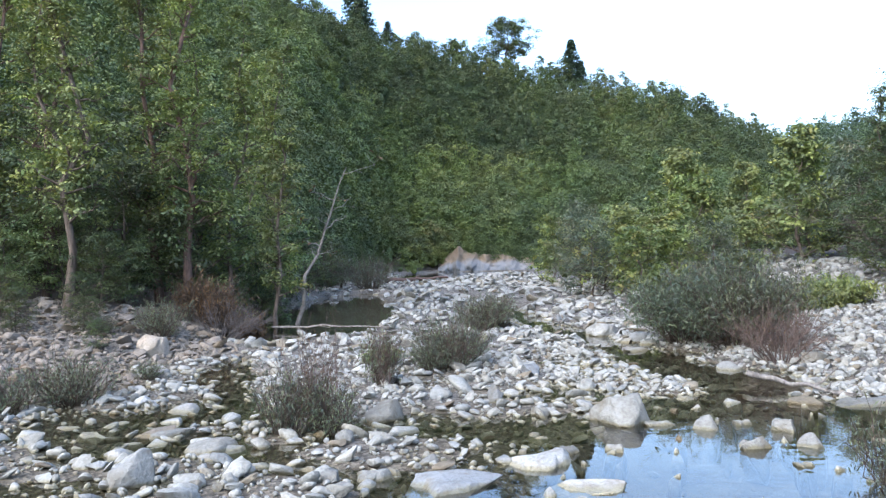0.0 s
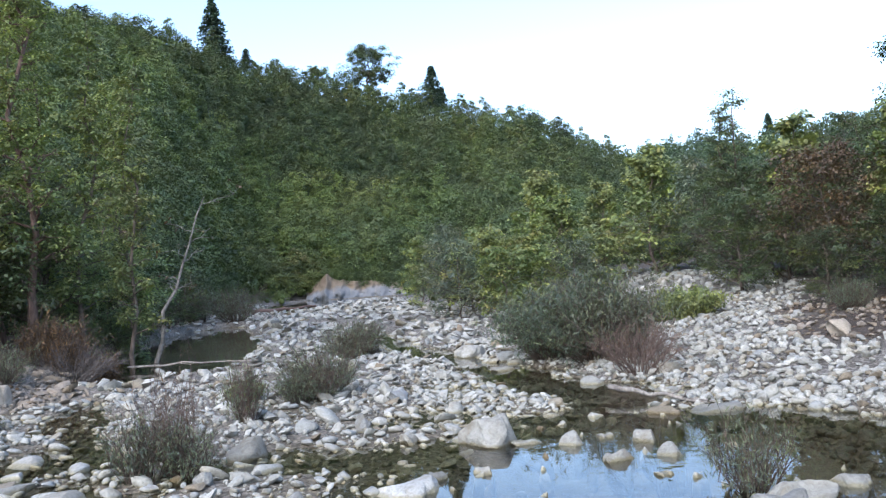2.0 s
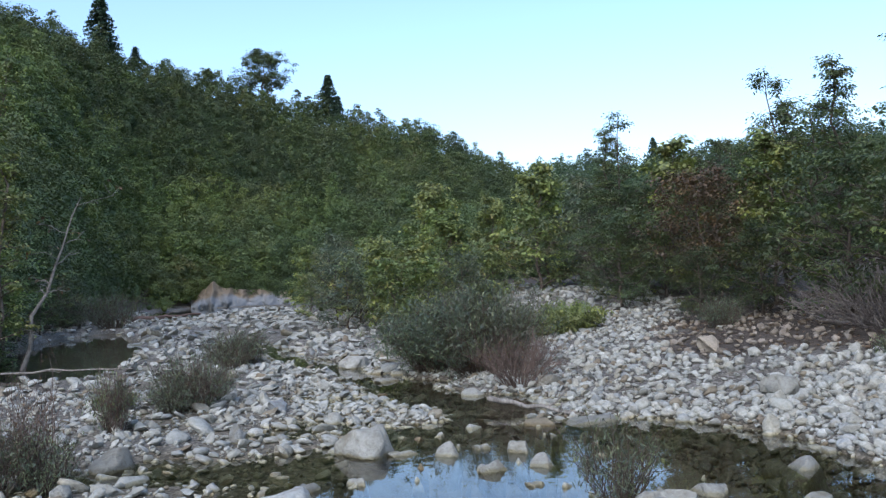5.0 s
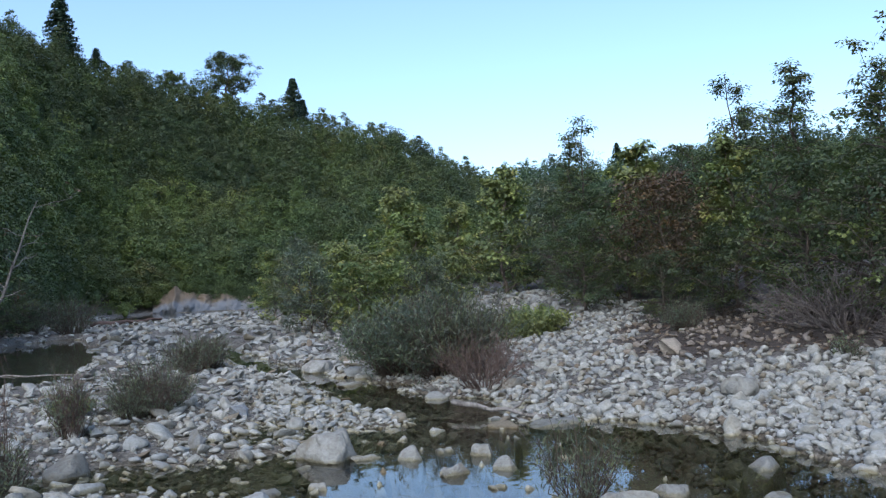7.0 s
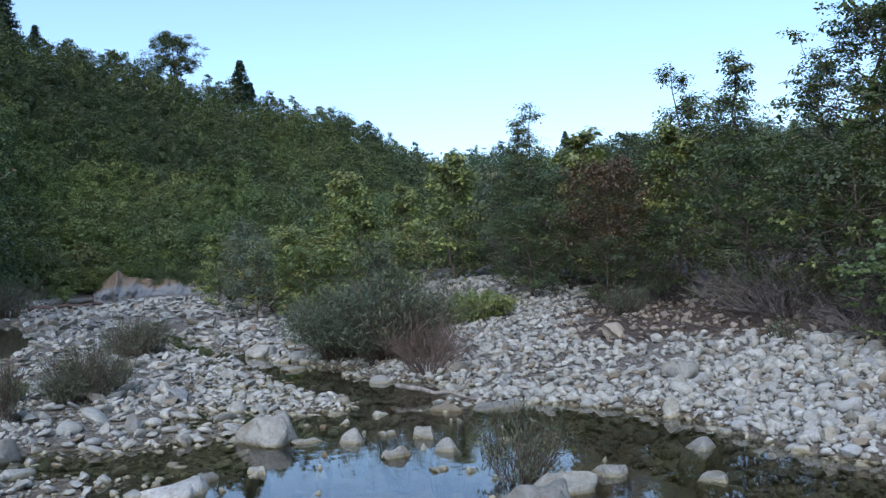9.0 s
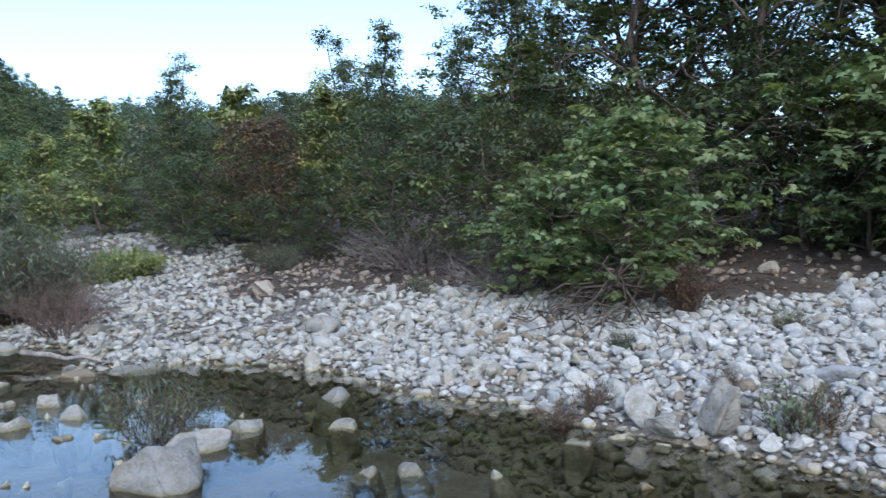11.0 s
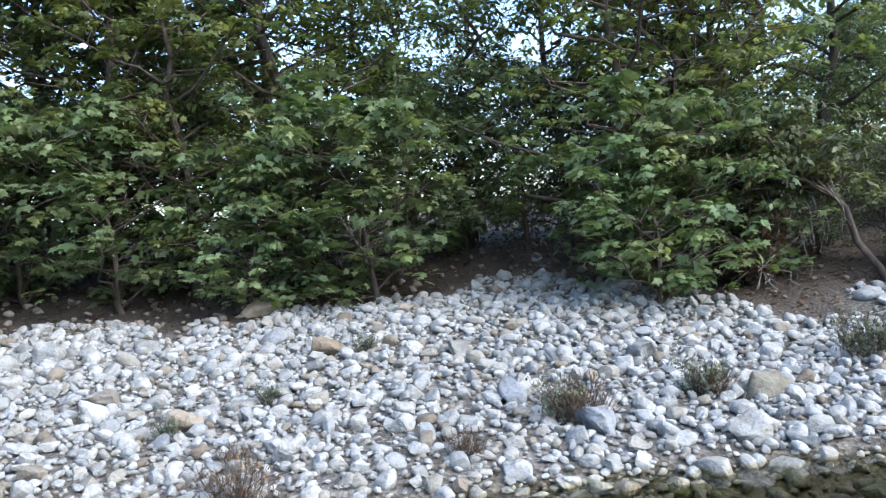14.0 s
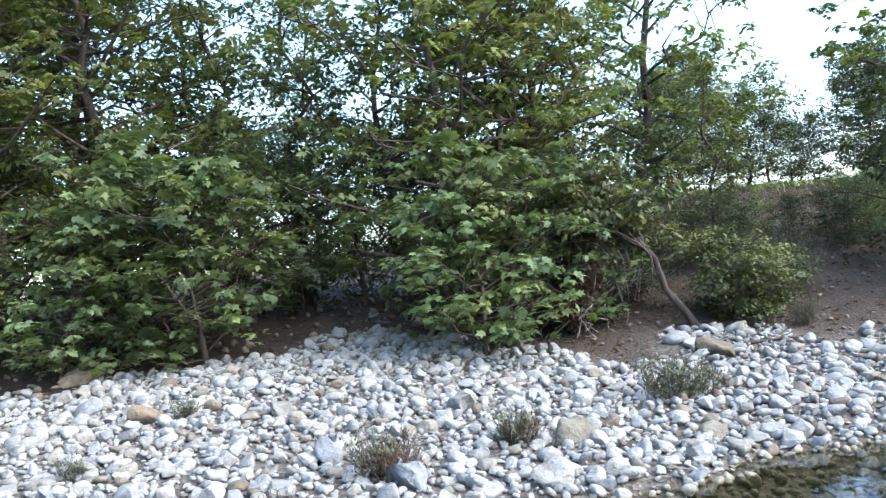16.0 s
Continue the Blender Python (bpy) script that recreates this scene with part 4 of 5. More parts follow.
BAR_BOULDERS = [
    (-0.47, 6.73, 0.13, 0.10, 0.09, -5, PALE_STONE, "rounded pale stone at the edge of the shallows"),
    (-0.28, 6.85, 0.08, 0.06, 0.06, -64, PALE_STONE, "rounded pale stone at the edge of the shallows"),
    (-1.02, 7.07, 0.10, 0.07, 0.06, -69, PALE_STONE, "rounded pale stone at the edge of the shallows"),
    (-1.29, 8.15, 0.11, 0.08, 0.04, -50, STONE_PIECE, "flat white slab on the wet gravel bar"),
    (-0.77, 7.93, 0.11, 0.08, 0.08, 54, PALE_STONE, "rounded pale stone at the edge of the shallows"),
    (-0.43, 7.97, 0.15, 0.11, 0.07, -24, PALE_STONE, "rounded pale stone at the edge of the shallows"),
    (-0.00, 7.14, 0.09, 0.07, 0.05, 3, PALE_STONE, "rounded pale stone at the edge of the shallows"),
    (-0.68, 6.20, 0.13, 0.10, 0.08, -44, PALE_STONE, "rounded pale stone at the edge of the shallows"),
    (-0.93, 8.84, 0.09, 0.07, 0.06, -30, PALE_STONE, "rounded pale stone at the edge of the shallows"),
    (-3.47, 8.72, 0.14, 0.10, 0.04, -71, STONE_PIECE, "flat white slab on the wet gravel bar"),
    (-1.84, 6.56, 0.09, 0.07, 0.05, -50, PALE_STONE, "rounded pale stone at the edge of the shallows"),
    (-1.62, 6.45, 0.07, 0.05, 0.05, 85, PALE_STONE, "rounded pale stone at the edge of the shallows"),
    (-5.0, 15.6, 0.34, 0.26, 0.25, 20, TAN_STONE, "grey boulder below the slim bank trees"),
]
SHALLOW_BOULDERS = [
    (2.38, 8.58, 0.15, 0.11, 0.10, 0, PALE_STONE, "flat pale slab in the pool's edge"),
    (2.78, 8.32, 0.14, 0.11, 0.15, 47, PALE_STONE, "low grey-white boulder in the pool"),
    (3.17, 8.46, 0.10, 0.07, 0.15, 94, PALE_STONE, "rounded grey boulder in the pool"),
    (3.48, 8.16, 0.11, 0.08, 0.15, 141, PALE_STONE, "blunt pale boulder in the pool"),
    (2.93, 7.49, 0.13, 0.10, 0.17, 8, PALE_STONE, "large pale boulder in the pool"),
    (3.43, 7.45, 0.13, 0.10, 0.15, 55, PALE_STONE, "broad grey boulder in the pool"),
    (3.06, 6.78, 0.08, 0.06, 0.12, 102, PALE_STONE, "small pale boulder in the pool"),
    (1.68, 7.48, 0.09, 0.06, 0.08, 149, PALE_STONE, "low pale stone breaking the water"),
    (1.24, 7.44, 0.08, 0.06, 0.13, 16, PALE_STONE, "rounded pale stone at the pool's edge"),
    (4.49, 12.50, 0.19, 0.14, 0.13, 63, PALE_STONE, "flat pale slab below the willow"),
    (5.00, 10.96, 0.14, 0.11, 0.15, 110, PALE_STONE, "pale boulder beside dry twigs"),
    (4.32, 9.57, 0.17, 0.12, 0.10, 157, PALE_STONE, "flat pale slab beside driftwood"),
    (1.47, 12.00, 0.17, 0.12, 0.14, 24, BLUE_STONE, "flat blue-grey slab on the wet bar"),
    (0.82, 10.12, 0.13, 0.10, 0.14, 71, PALE_STONE, "pale stone on the wet bar"),
    (1.22, 9.15, 0.12, 0.09, 0.10, 118, PALE_STONE, "flat pale stone on the wet bar"),
    (2.48, 14.28, 0.13, 0.10, 0.10, 165, PALE_STONE, "flat pale stone by the riffle"),
]
BOULDERS = POOL_BOULDERS + RIFFLE_BOULDERS + SHORE_BOULDERS + BANK_BOULDERS + BAR_BOULDERS + SHALLOW_BOULDERS
for k, (x, y, a, b, c, turn, mat, label) in enumerate(BOULDERS):
    p, f = ROUGH[(k * 5 + 3) % len(ROUGH)]
    p = p + 0.02 * np.array([noise.noise_vector(Vector(q) * 4 + Vector((k * 7, 0, 0))) for q in p]) + 0.035 * np.array([noise.noise_vector(Vector(q) * 1.8 + Vector((k * 5, 3, 0))) for q in p])
    p = p / np.abs(p).max(0)
    z = lie(x, y)
    if z < -0.05 and c < 0.16:
        p[:, :2] *= 1.0 - 0.35 * np.minimum(p[:, 2:3], 0.0)
        p[:, 2] = np.sign(p[:, 2]) * np.abs(p[:, 2]) ** 0.6
    p = p * np.array([a, b, c])
    tip = {20: (12, -18)}.get(k, (rng.uniform(-8, 8), rng.uniform(-8, 8)))
    ob = new("boulder", mesh_of("boulder", p, f, mat, True))
    ob.matrix_basis = pose(x, y, max(z, -0.12) + 0.52 * c, tip[0], tip[1], turn)
    if z < -0.05:
        top = (1.15 if c > 0.16 else 0.75) * c
        ob.matrix_basis = pose(x, y, (top + z) / 2 - 0.02, tip[0], tip[1], turn) @ Matrix.Diagonal((1.4, 1.4, (top - z + 0.04) / (2 * c), 1))
    tagged(ob, label, "boulder", "boulders in the riverbed")

TAKEN = np.array([(b[0], b[1], 0.8 * max(b[2], b[3])) for b in BOULDERS])


def scatter(rng, x0, x1, y0, y1, cell, chance, r_lo, r_hi, keep):
    """Stones on a jittered grid: x, y, radius."""
    gx, gy = np.meshgrid(np.arange(x0, x1, cell), np.arange(y0, y1, cell))
    n = gx.size
    x, y = gx.ravel() + rng.uniform(-0.55, 0.55, n) * cell, gy.ravel() + rng.uniform(-0.55, 0.55, n) * cell
    r = r_lo + (r_hi - r_lo) * rng.uniform(0, 1, n) ** 1.8
    ok = (rng.uniform(0, 1, n) < chance) & keep(x, y)
    for bx, by, br in TAKEN:
        ok &= np.hypot(x - bx, y - by) > br * 0.8
    return np.stack([x[ok], y[ok], r[ok]], 1)


def on_gravel(x, y):
    return (vnoise(x, y, 0.37, 51) * 0.9 > soil_cover(x, y)) & (hill(x, y) < 0)


def on_bar(x, y):
    return on_gravel(x, y) & (ground(x, y) > -0.16)


def bank(x, y):
    return on_gravel(x, y) & (x > right_shore(y) - 0.5)


def not_bank(x, y):
    return on_bar(x, y) & (x <= right_shore(y) - 0.45)


def litter(x, y):
    return (soil_cover(x, y) > 0.4) & (hill(x, y) < 0)


sets = []
# right bank, nearest
sets.append((scatter(rng, 5.0, 14, -9, 10, 0.5, 0.24, 0.10, 0.18, bank), MIDDLE))
sets.append((scatter(rng, 5.0, 14, -9, 10, 0.155, 0.94, 0.048, 0.108, bank), MIDDLE))
sets.append((scatter(rng, 5.0, 13, -8, 9.5, 0.08, 0.95, 0.022, 0.05, bank), SMALL))
sets.append((scatter(rng, 5.0, 14, 10, 22, 0.23, 0.68, 0.05, 0.115, bank), MIDDLE))
sets.append((scatter(rng, 5.0, 16, 10, 24, 0.17, 0.6, 0.045, 0.08, bank), SMALL))
sets.append((scatter(rng, 5.5, 18, 22, 50, 0.42, 0.8, 0.09, 0.2, bank), SMALL))
# bar and bed
sets.append((scatter(rng, -9, 5.6, 4.6, 16, 0.50, 0.26, 0.10, 0.17, not_bank), MIDDLE))
sets.append((scatter(rng, -9, 5.6, 4.6, 16, 0.20, 0.66, 0.045, 0.105, not_bank), MIDDLE))
sets.append((scatter(rng, -8, 5.6, 4.6, 15, 0.09, 0.42, 0.018, 0.046, not_bank), SMALL))
sets.append((scatter(rng, -12, 5.6, 16, 26, 0.30, 0.75, 0.07, 0.17, not_bank), SMALL))
sets.append((scatter(rng, -14, 8, 26, 75, 0.55, 0.75, 0.10, 0.24, not_bank), SMALL))
sets.append((scatter(rng, -9, 2.4, -9, 4.6, 0.27, 0.6, 0.04, 0.13, not_bank), MIDDLE))
sets.append((scatter(rng, -9, 2.4, -9, 4.6, 0.17, 0.6, 0.03, 0.06, not_bank), SMALL))
sets.append((scatter(rng, -12, -3.6, 11.5, 19, 0.14, 0.8, 0.028, 0.07, lambda x, y: (x < left_foot(y) + 0.8) & (ground(x, y) > 0.02) & (hill(x, y) < 0)), SMALL))
# stones that break the surface of the pool
sets.append((scatter(rng, 0.4, 5.4, 5.6, 9.6, 0.34, 0.3, 0.04, 0.09, lambda x, y: (ground(x, y) < -0.1) & (vnoise(x, y, 1.3, 61) > 0.36)), MIDDLE))
sets.append((scatter(rng, 2.2, 5.6, -6, 6, 0.9, 0.07, 0.06, 0.12, lambda x, y: ground(x, y) < -0.1), MIDDLE))
EMERGE = (len(sets) - 2, len(sets) - 1)
# under water and in the litter
sets.append((scatter(rng, 1.5, 6.0, -6, 9, 0.30, 0.2, 0.03, 0.08, lambda x, y: ground(x, y) < -0.1), SMALL))
sets.append((scatter(rng, 8, 17, -4.2, 7, 0.22, 0.55, 0.028, 0.09, litter), SMALL))
sets.append((scatter(rng, 8, 17, 7, 20, 0.20, 0.55, 0.03, 0.09, litter), SMALL))
sets.append((scatter(rng, 8, 17, -14, -4.2, 0.16, 0.35, 0.012, 0.04, litter), SMALL))
sets.append((scatter(rng, 2.0, 6.4, 9, 21, 0.12, 0.8, 0.028, 0.07, lambda x, y: on_gravel(x, y) & (ground(x, y) > -0.09)), SMALL))
SOIL = (len(sets) - 4, len(sets) - 3, len(sets) - 2)


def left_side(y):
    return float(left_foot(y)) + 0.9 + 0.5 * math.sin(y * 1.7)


store, pieces = {"bar": ([], []), "bank": ([], []), "soil": ([], [])}, []
for k, (pts, protos) in enumerate(sets):
    hz = ground(pts[:, 0], pts[:, 1])
    shore = right_shore(pts[:, 1]) - 0.3
    for (x, y, r), z, edge in zip(pts, hz, shore):
        p, f = protos[int(rng.integers(len(protos)))]
        if protos is SMALL and y < 9.5 and r > 0.028 and x > -6:
            p, f = PEBBLE[int(rng.integers(len(PEBBLE)))]
        if r > 0.08 and x > 5.2 and -7 < y < 8 and x < 9.5:
            p, f = FINE[int(rng.integers(len(FINE)))]
        turn, ta, tb_ = rng.uniform(0, 6.283), rng.normal(0, 0.36), rng.normal(0, 0.36)
        if r > 0.066 and 5.5 < x < 8.2 and -2.6 < y < 3.6 and len(pieces) < 300:
            pieces.append((x, y, z + 0.36 * r, r, turn, ta, tb_))
            continue
        if x < edge and r > 0.06 and k not in EMERGE:
            p = p * np.array([1.15, 1.05, 0.66])
        if k in EMERGE:
            p, f = FINE[int(rng.integers(5))]
            top = 0.35 * r + 0.02
            q = p / np.abs(p).max(0)
            q = (np.stack([q[:, 0], q[:, 1], np.sign(q[:, 2]) * np.abs(q[:, 2]) ** 0.75], 1) * np.array([r * 1.2, r, (top - z) / 2]) * np.stack([1.0 - 0.45 * np.minimum(q[:, 2], 0)] * 2 + [np.ones(len(q))], 1)) @ spin(ta * 0.3, tb_ * 0.3, turn).T + np.array([x, y, (top + z) / 2])
        else:
            q = (p * r) @ spin(ta, tb_, turn).T + np.array([x, y, z + (0.42 if r < 0.1 else 0.34) * r])
        # Left-bank stones take the soil tint too, as painted tree shade
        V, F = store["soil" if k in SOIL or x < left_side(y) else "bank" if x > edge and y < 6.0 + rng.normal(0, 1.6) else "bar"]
        V.append(q)
        F.append(f)


def pour(name, V, F, mat, label):
    start = np.cumsum([0] + [len(v) for v in V[:-1]])
    me = mesh_of(name, np.concatenate(V), np.concatenate([f + b for f, b in zip(F, start)]), mat, True)
    me.set_sharp_from_angle(angle=radians(58))
    return tagged(new(name, me), label, "stones", kind="stuff")


pour("bank_stones", *store["bank"], STONE, "pale rounded limestone cobbles covering the sloping bank")
pour("soil_stones", *store["soil"], SOIL_SHADE_STONE, "dull earth-stained stones lying on the shaded banks")
pour("bar_stones", *store["bar"], BAR_STONE, "dusty pale cobbles and pebbles strewn over the river bar")


# ---- trees and bushes of the left bank ----
slim = tree("alder_tree", 5, 10.5, 0.085, 0.16, 1.05, 40, 9, 20, 0.115, OVAL, LEAF_YOUNG, BARK_PALE, (0.3, 0.1), 0.32, "column", 3)
slim_b = tree("alder_tree", 6, 12.0, 0.10, 0.18, 1.25, 44, 9, 22, 0.115, OVAL, LEAF_YOUNG, BARK_RED, (-0.4, 0.2), 0.36, "column", 4)
slim_c = tree("alder_tree", 7, 8.0, 0.06, 0.16, 0.9, 32, 8, 20, 0.11, OVAL, LEAF_YOUNG, BARK_PALE, (0.4, -0.2), 0.28, "column", 5)
tagged(slim, "tall slim riverside tree with pale yellow-green leaves", "tree", "slim trees on the wooded bank")
tagged(slim_b, "tall slim riverside tree with reddish trunk and green leaves", "tree", "slim trees on the wooded bank")
tagged(slim_c, "young slim tree with thin bare twigs and sparse leaves", "tree", "slim trees on the wooded bank")
stand(slim, -7.6, 18.3)
stand(slim_b, -5.9, 21.5)
stand(slim_c, -3.9, 22.5)
for src, x, y, turn, size in ((slim_b, -6.9, 22.5, 80, 0.95), (slim_c, -5.2, 23.0, 60, 1.1), (slim, -6.5, 25, 130, 0.9), (slim_c, -4.4, 26, 200, 0.95), (slim, -9.0, 20.5, 30, 0.95), (slim_b, -9.8, 22.5, 210, 1.0), (slim_c, -5.5, 30, 10, 1.1),
                              (slim, -11.5, 21, 90, 1.05), (slim_b, -12.5, 25, 300, 1.0), (slim, -8.0, 28, 250, 1.0), (slim_c, -6.8, 34, 100, 1.2), (slim_b, -14.5, 22, 20, 1.0), (slim_c, -10.8, 17.6, 280, 0.9)):
    another(src, x, y, turn, size)
leaning = tree("leaning_dead_tree", 9, 4.6, 0.07, 0.45, 0.9, 6, 3, 3, 0.12, OVAL, LEAF_DEAD, GREY_WOOD, (1.7, -0.5), 0.2, "vase", 4)
stand(leaning, -3.7, 23.0)
tagged(leaning, "thin bare grey tree leaning over the pond", "tree")

# Understory bush: its leaf colour carries the shade
dense = tree("thicket_bush", 11, 3.4, 0.06, 0.06, 1.7, 22, 6, 50, 0.115, OVAL, LEAF_SHADED, BARK, (0.1, 0.1), 0.5, "round")
dense_b = tree("thicket_bush", 12, 3.0, 0.05, 0.05, 1.5, 18, 6, 44, 0.125, OVAL, LEAF_PLANE, BARK, (-0.1, 0.1), 0.45, "round")
tagged(dense, "dense thicket bush on the bank, shade painted into its green leaves", "bush", "bank thicket")
tagged(dense_b, "leafy mid-green thicket bush on the bank", "bush", "bank thicket")
stand(dense, -7.6, 21.5)
stand(dense_b, -6.0, 22.4)
for src, x, y, turn, size in ((dense, -9.8, 19.6, 50, 0.9), (dense_b, -8.4, 20.0, 120, 0.7), (dense, -6.6, 24.5, 200, 1.0), (dense, -11.8, 18.6, 20, 1.0), (dense_b, -4.9, 25.5, 80, 0.9), (dense_b, -5.6, 29.5, 10, 1.1), 
                              (dense, -10.5, 24.5, 260, 1.4), (dense_b, -13.5, 19.5, 300, 1.1), 
                              (dense, -7.0, 18.6, 0, 0.45), (dense_b, -8.8, 18.2, 100, 0.5), (dense, -10.2, 17.4, 40, 0.5), (dense, -12.4, 17.0, 90, 0.6), (dense_b, -7.2, 20.8, 190, 0.5), (dense_b, -11.4, 17.0, 0, 0.45)):
    another(src, x, y, turn, size)

# ---- low bushes of the river bars ----
broom = shrub("wiry_bush", 21, 0.72, 0.42, 60, 24, 0.055, LONG, LEAF_WILLOW, DRY_STEM, 0.005, 0.72, 0.15, 3)
broom_b = shrub("wiry_bush", 22, 0.85, 0.62, 95, 28, 0.058, LONG, LEAF_WILLOW, DRY_STEM, 0.006, 0.7, 0.2, 3)
stalks = shrub("dry_stalks", 23, 1.4, 0.34, 34, 9, 0.05, LONG, LEAF_DEAD, DRY_RED, 0.006, 0.9, 0.4, 3)
tagged(stalks, "tall bare reddish stalks standing in a wiry bush", "stalks", "dry stalks on the gravel bar")
tagged(broom, "wiry half-dry bush with thin brown stems and grey leaves", "bush", "low bushes on the gravel bar")
tagged(broom_b, "spreading grey-green wiry bush on the gravel bar", "bush", "low bushes on the gravel bar")
stand(broom, -1.42, 8.5)
stand(stalks, -1.15, 8.75, 0, 0, 0.95)
another(stalks, -0.55, 11.4, 70, 0.7)
another(stalks, 0.45, 13.0, 150, 0.6)
stand(broom_b, 0.38, 13.2, 0, 0, 1.12)
for src, x, y, turn, size, tall in ((broom, -0.95, 8.55, 100, 0.9, 0.95), (broom, -1.15, 8.9, 200, 0.9, 1.0), (broom, -0.6, 11.5, 40, 0.95, 1.25), (broom_b, 0.1, 12.9, 90, 0.8, 0.85), (broom_b, 1.3, 19.4, 10, 1.2, 1.0), (broom_b, 1.7, 19.8, 70, 1.0, 1.0), (broom, 0.75, 13.8, 150, 0.9, 0.9),
                                    (broom_b, -4.4, 10.7, 60, 1.0, 0.85), (broom, -4.9, 10.1, 120, 1.1, 0.8), (broom_b, -4.1, 12.6, 140, 0.45, 0.8), (broom_b, -5.3, 17.3, 20, 1.0, 1.0), (broom_b, -6.3, 16.6, 200, 0.6, 0.8), (broom_b, -2.6, 41.5, 0, 2.2, 1.0), (broom_b, -4.6, 43.5, 80, 2.4, 1.0)):
    another(src, x, y, turn, size, 0.0, tall)

willow = shrub("willow_bush", 31, 1.95, 1.3, 210, 64, 0.105, LONG, LEAF_WILLOW, DRY_STEM, 0.008, 0.72, 0.25, 3)
tagged(willow, "large grey-green willow bush with reddish dry stems", "bush")
stand(willow, 5.35, 14.6, 0, 20, 1.0)
willow.matrix_basis = willow.matrix_basis @ Matrix.Diagonal((1.05, 1.05, 0.92, 1))
another(willow, 4.75, 15.6, 130, 0.9, 0.0, 0.85)
dry = shrub("dry_bush", 32, 1.2, 0.9, 52, 8, 0.06, LONG, LEAF_DEAD, DRY_RED, 0.010, 0.5, 0.4, 5)
tagged(dry, "leafless reddish dry twigs beside the willow", "bush")
stand(dry, 5.35, 12.7, 0, 0, 1.0)
another(dry, 5.6, 13.5, 90, 0.9)
pool_bush = shrub("pool_bush", 33, 0.80, 0.42, 46, 22, 0.06, LONG, LEAF_WILLOW, DRY_STEM, 0.006, 0.7, 0.3, 2)
tagged(pool_bush, "wiry bush growing among stones in the pool", "bush")
stand(pool_bush, 3.5, 6.15, -0.2)
green_low = shrub("green_bush", 34, 0.8, 0.9, 160, 40, 0.09, OVAL, LEAF_YOUNG, BARK, 0.006, 0.7, 0.2, 2)
tagged(green_low, "low fresh green bush on white gravel", "bush", "low green bushes")
stand(green_low, 9.5, 19.6)
another(green_low, 8.7, 19.0, 60, 0.8)
another(green_low, -0.7, 13.4, 60, 0.35)

weed = shrub("weed_clump", 35, 0.42, 0.28, 50, 12, 0.045, LONG, LEAF_DEAD, DRY_STEM, 0.003, 0.7, 0.2, 2)
weed_g = shrub("weed_clump", 36, 0.45, 0.3, 50, 10, 0.045, OVAL, LEAF_WILLOW, DRY_STEM, 0.003, 0.7, 0.2, 2)
tagged(weed, "small brown dry weed clump among cobbles", "weeds", "weed clumps on the bank")
tagged(weed_g, "small grey-green weed clump among cobbles", "weeds", "weed clumps on the bank")
stand(weed, 6.25, 0.28)
stand(weed_g, 6.35, 2.35)
for src, x, y, turn, size in (
        (weed, 6.5, 2.25, 40, 0.9), (weed_g, 7.15, -2.0, 10, 0.9), (weed, 7.05, -2.1, 70, 1.0), (weed_g, 8.05, -4.9, 0, 1.1), (weed_g, 8.0, -5.2, 100, 0.9), (weed_g, 7.4, -3.15, 50, 0.8),
        (weed, 7.35, -3.25, 0, 0.7), (weed_g, 9.6, -0.55, 0, 0.6), (weed, 6.2, 3.95, 0, 0.7), (weed, 5.95, 4.1, 60, 0.8), (weed_g, 7.6, 1.0, 20, 0.5), (weed, 7.0, 3.2, 30, 0.6),
        (weed_g, 9.2, 3.6, 0, 0.7), (weed, 5.9, -0.4, 20, 0.7), (weed_g, 9.4, 9.4, 0, 0.9), (weed_g, 8.2, 0.3, 40, 0.5),):
    another(src, x, y, turn, size)
for src, x, y, turn, size in (
        (weed, 6.6, -1.2, 40, 0.6), (weed, 6.9, 0.4, 10, 0.5), (weed_g, 7.9, 4.8, 90, 0.6), (weed_g, 10.4, 6.9, 10, 0.9),):
    another(src, x, y, turn, size)

# ---- young trees between the river and the right bank, upstream ----
young = tree("young_plane_tree", 51, 3.4, 0.045, 0.08, 1.3, 20, 12, 24, 0.10, LOBED, LEAF_YOUNG, BARK_PALE, (0.1, 0), 0.28, "cone")
young_b = tree("young_plane_tree", 52, 2.2, 0.045, 0.05, 1.05, 16, 12, 24, 0.10, LOBED, LEAF_YOUNG, BARK_PALE, (-0.1, 0), 0.28, "round")
grey_shrub = tree("willow_shrub", 53, 2.6, 0.04, 0.05, 1.1, 20, 5, 34, 0.18, LONG, LEAF_WILLOW, BARK, (0, 0.1), 0.4, "round")
tagged(young, "young light-green plane tree on the gravel", "tree", "young trees upstream")
tagged(young_b, "bushy light-green young plane tree", "tree", "young trees upstream")
tagged(grey_shrub, "grey-green willow shrub on the gravel", "bush", "young trees upstream")
stand(young, 9.2, 28.5, 0, 0, 1.1)
stand(young_b, 6.6, 26.0)
stand(grey_shrub, 5.9, 30)
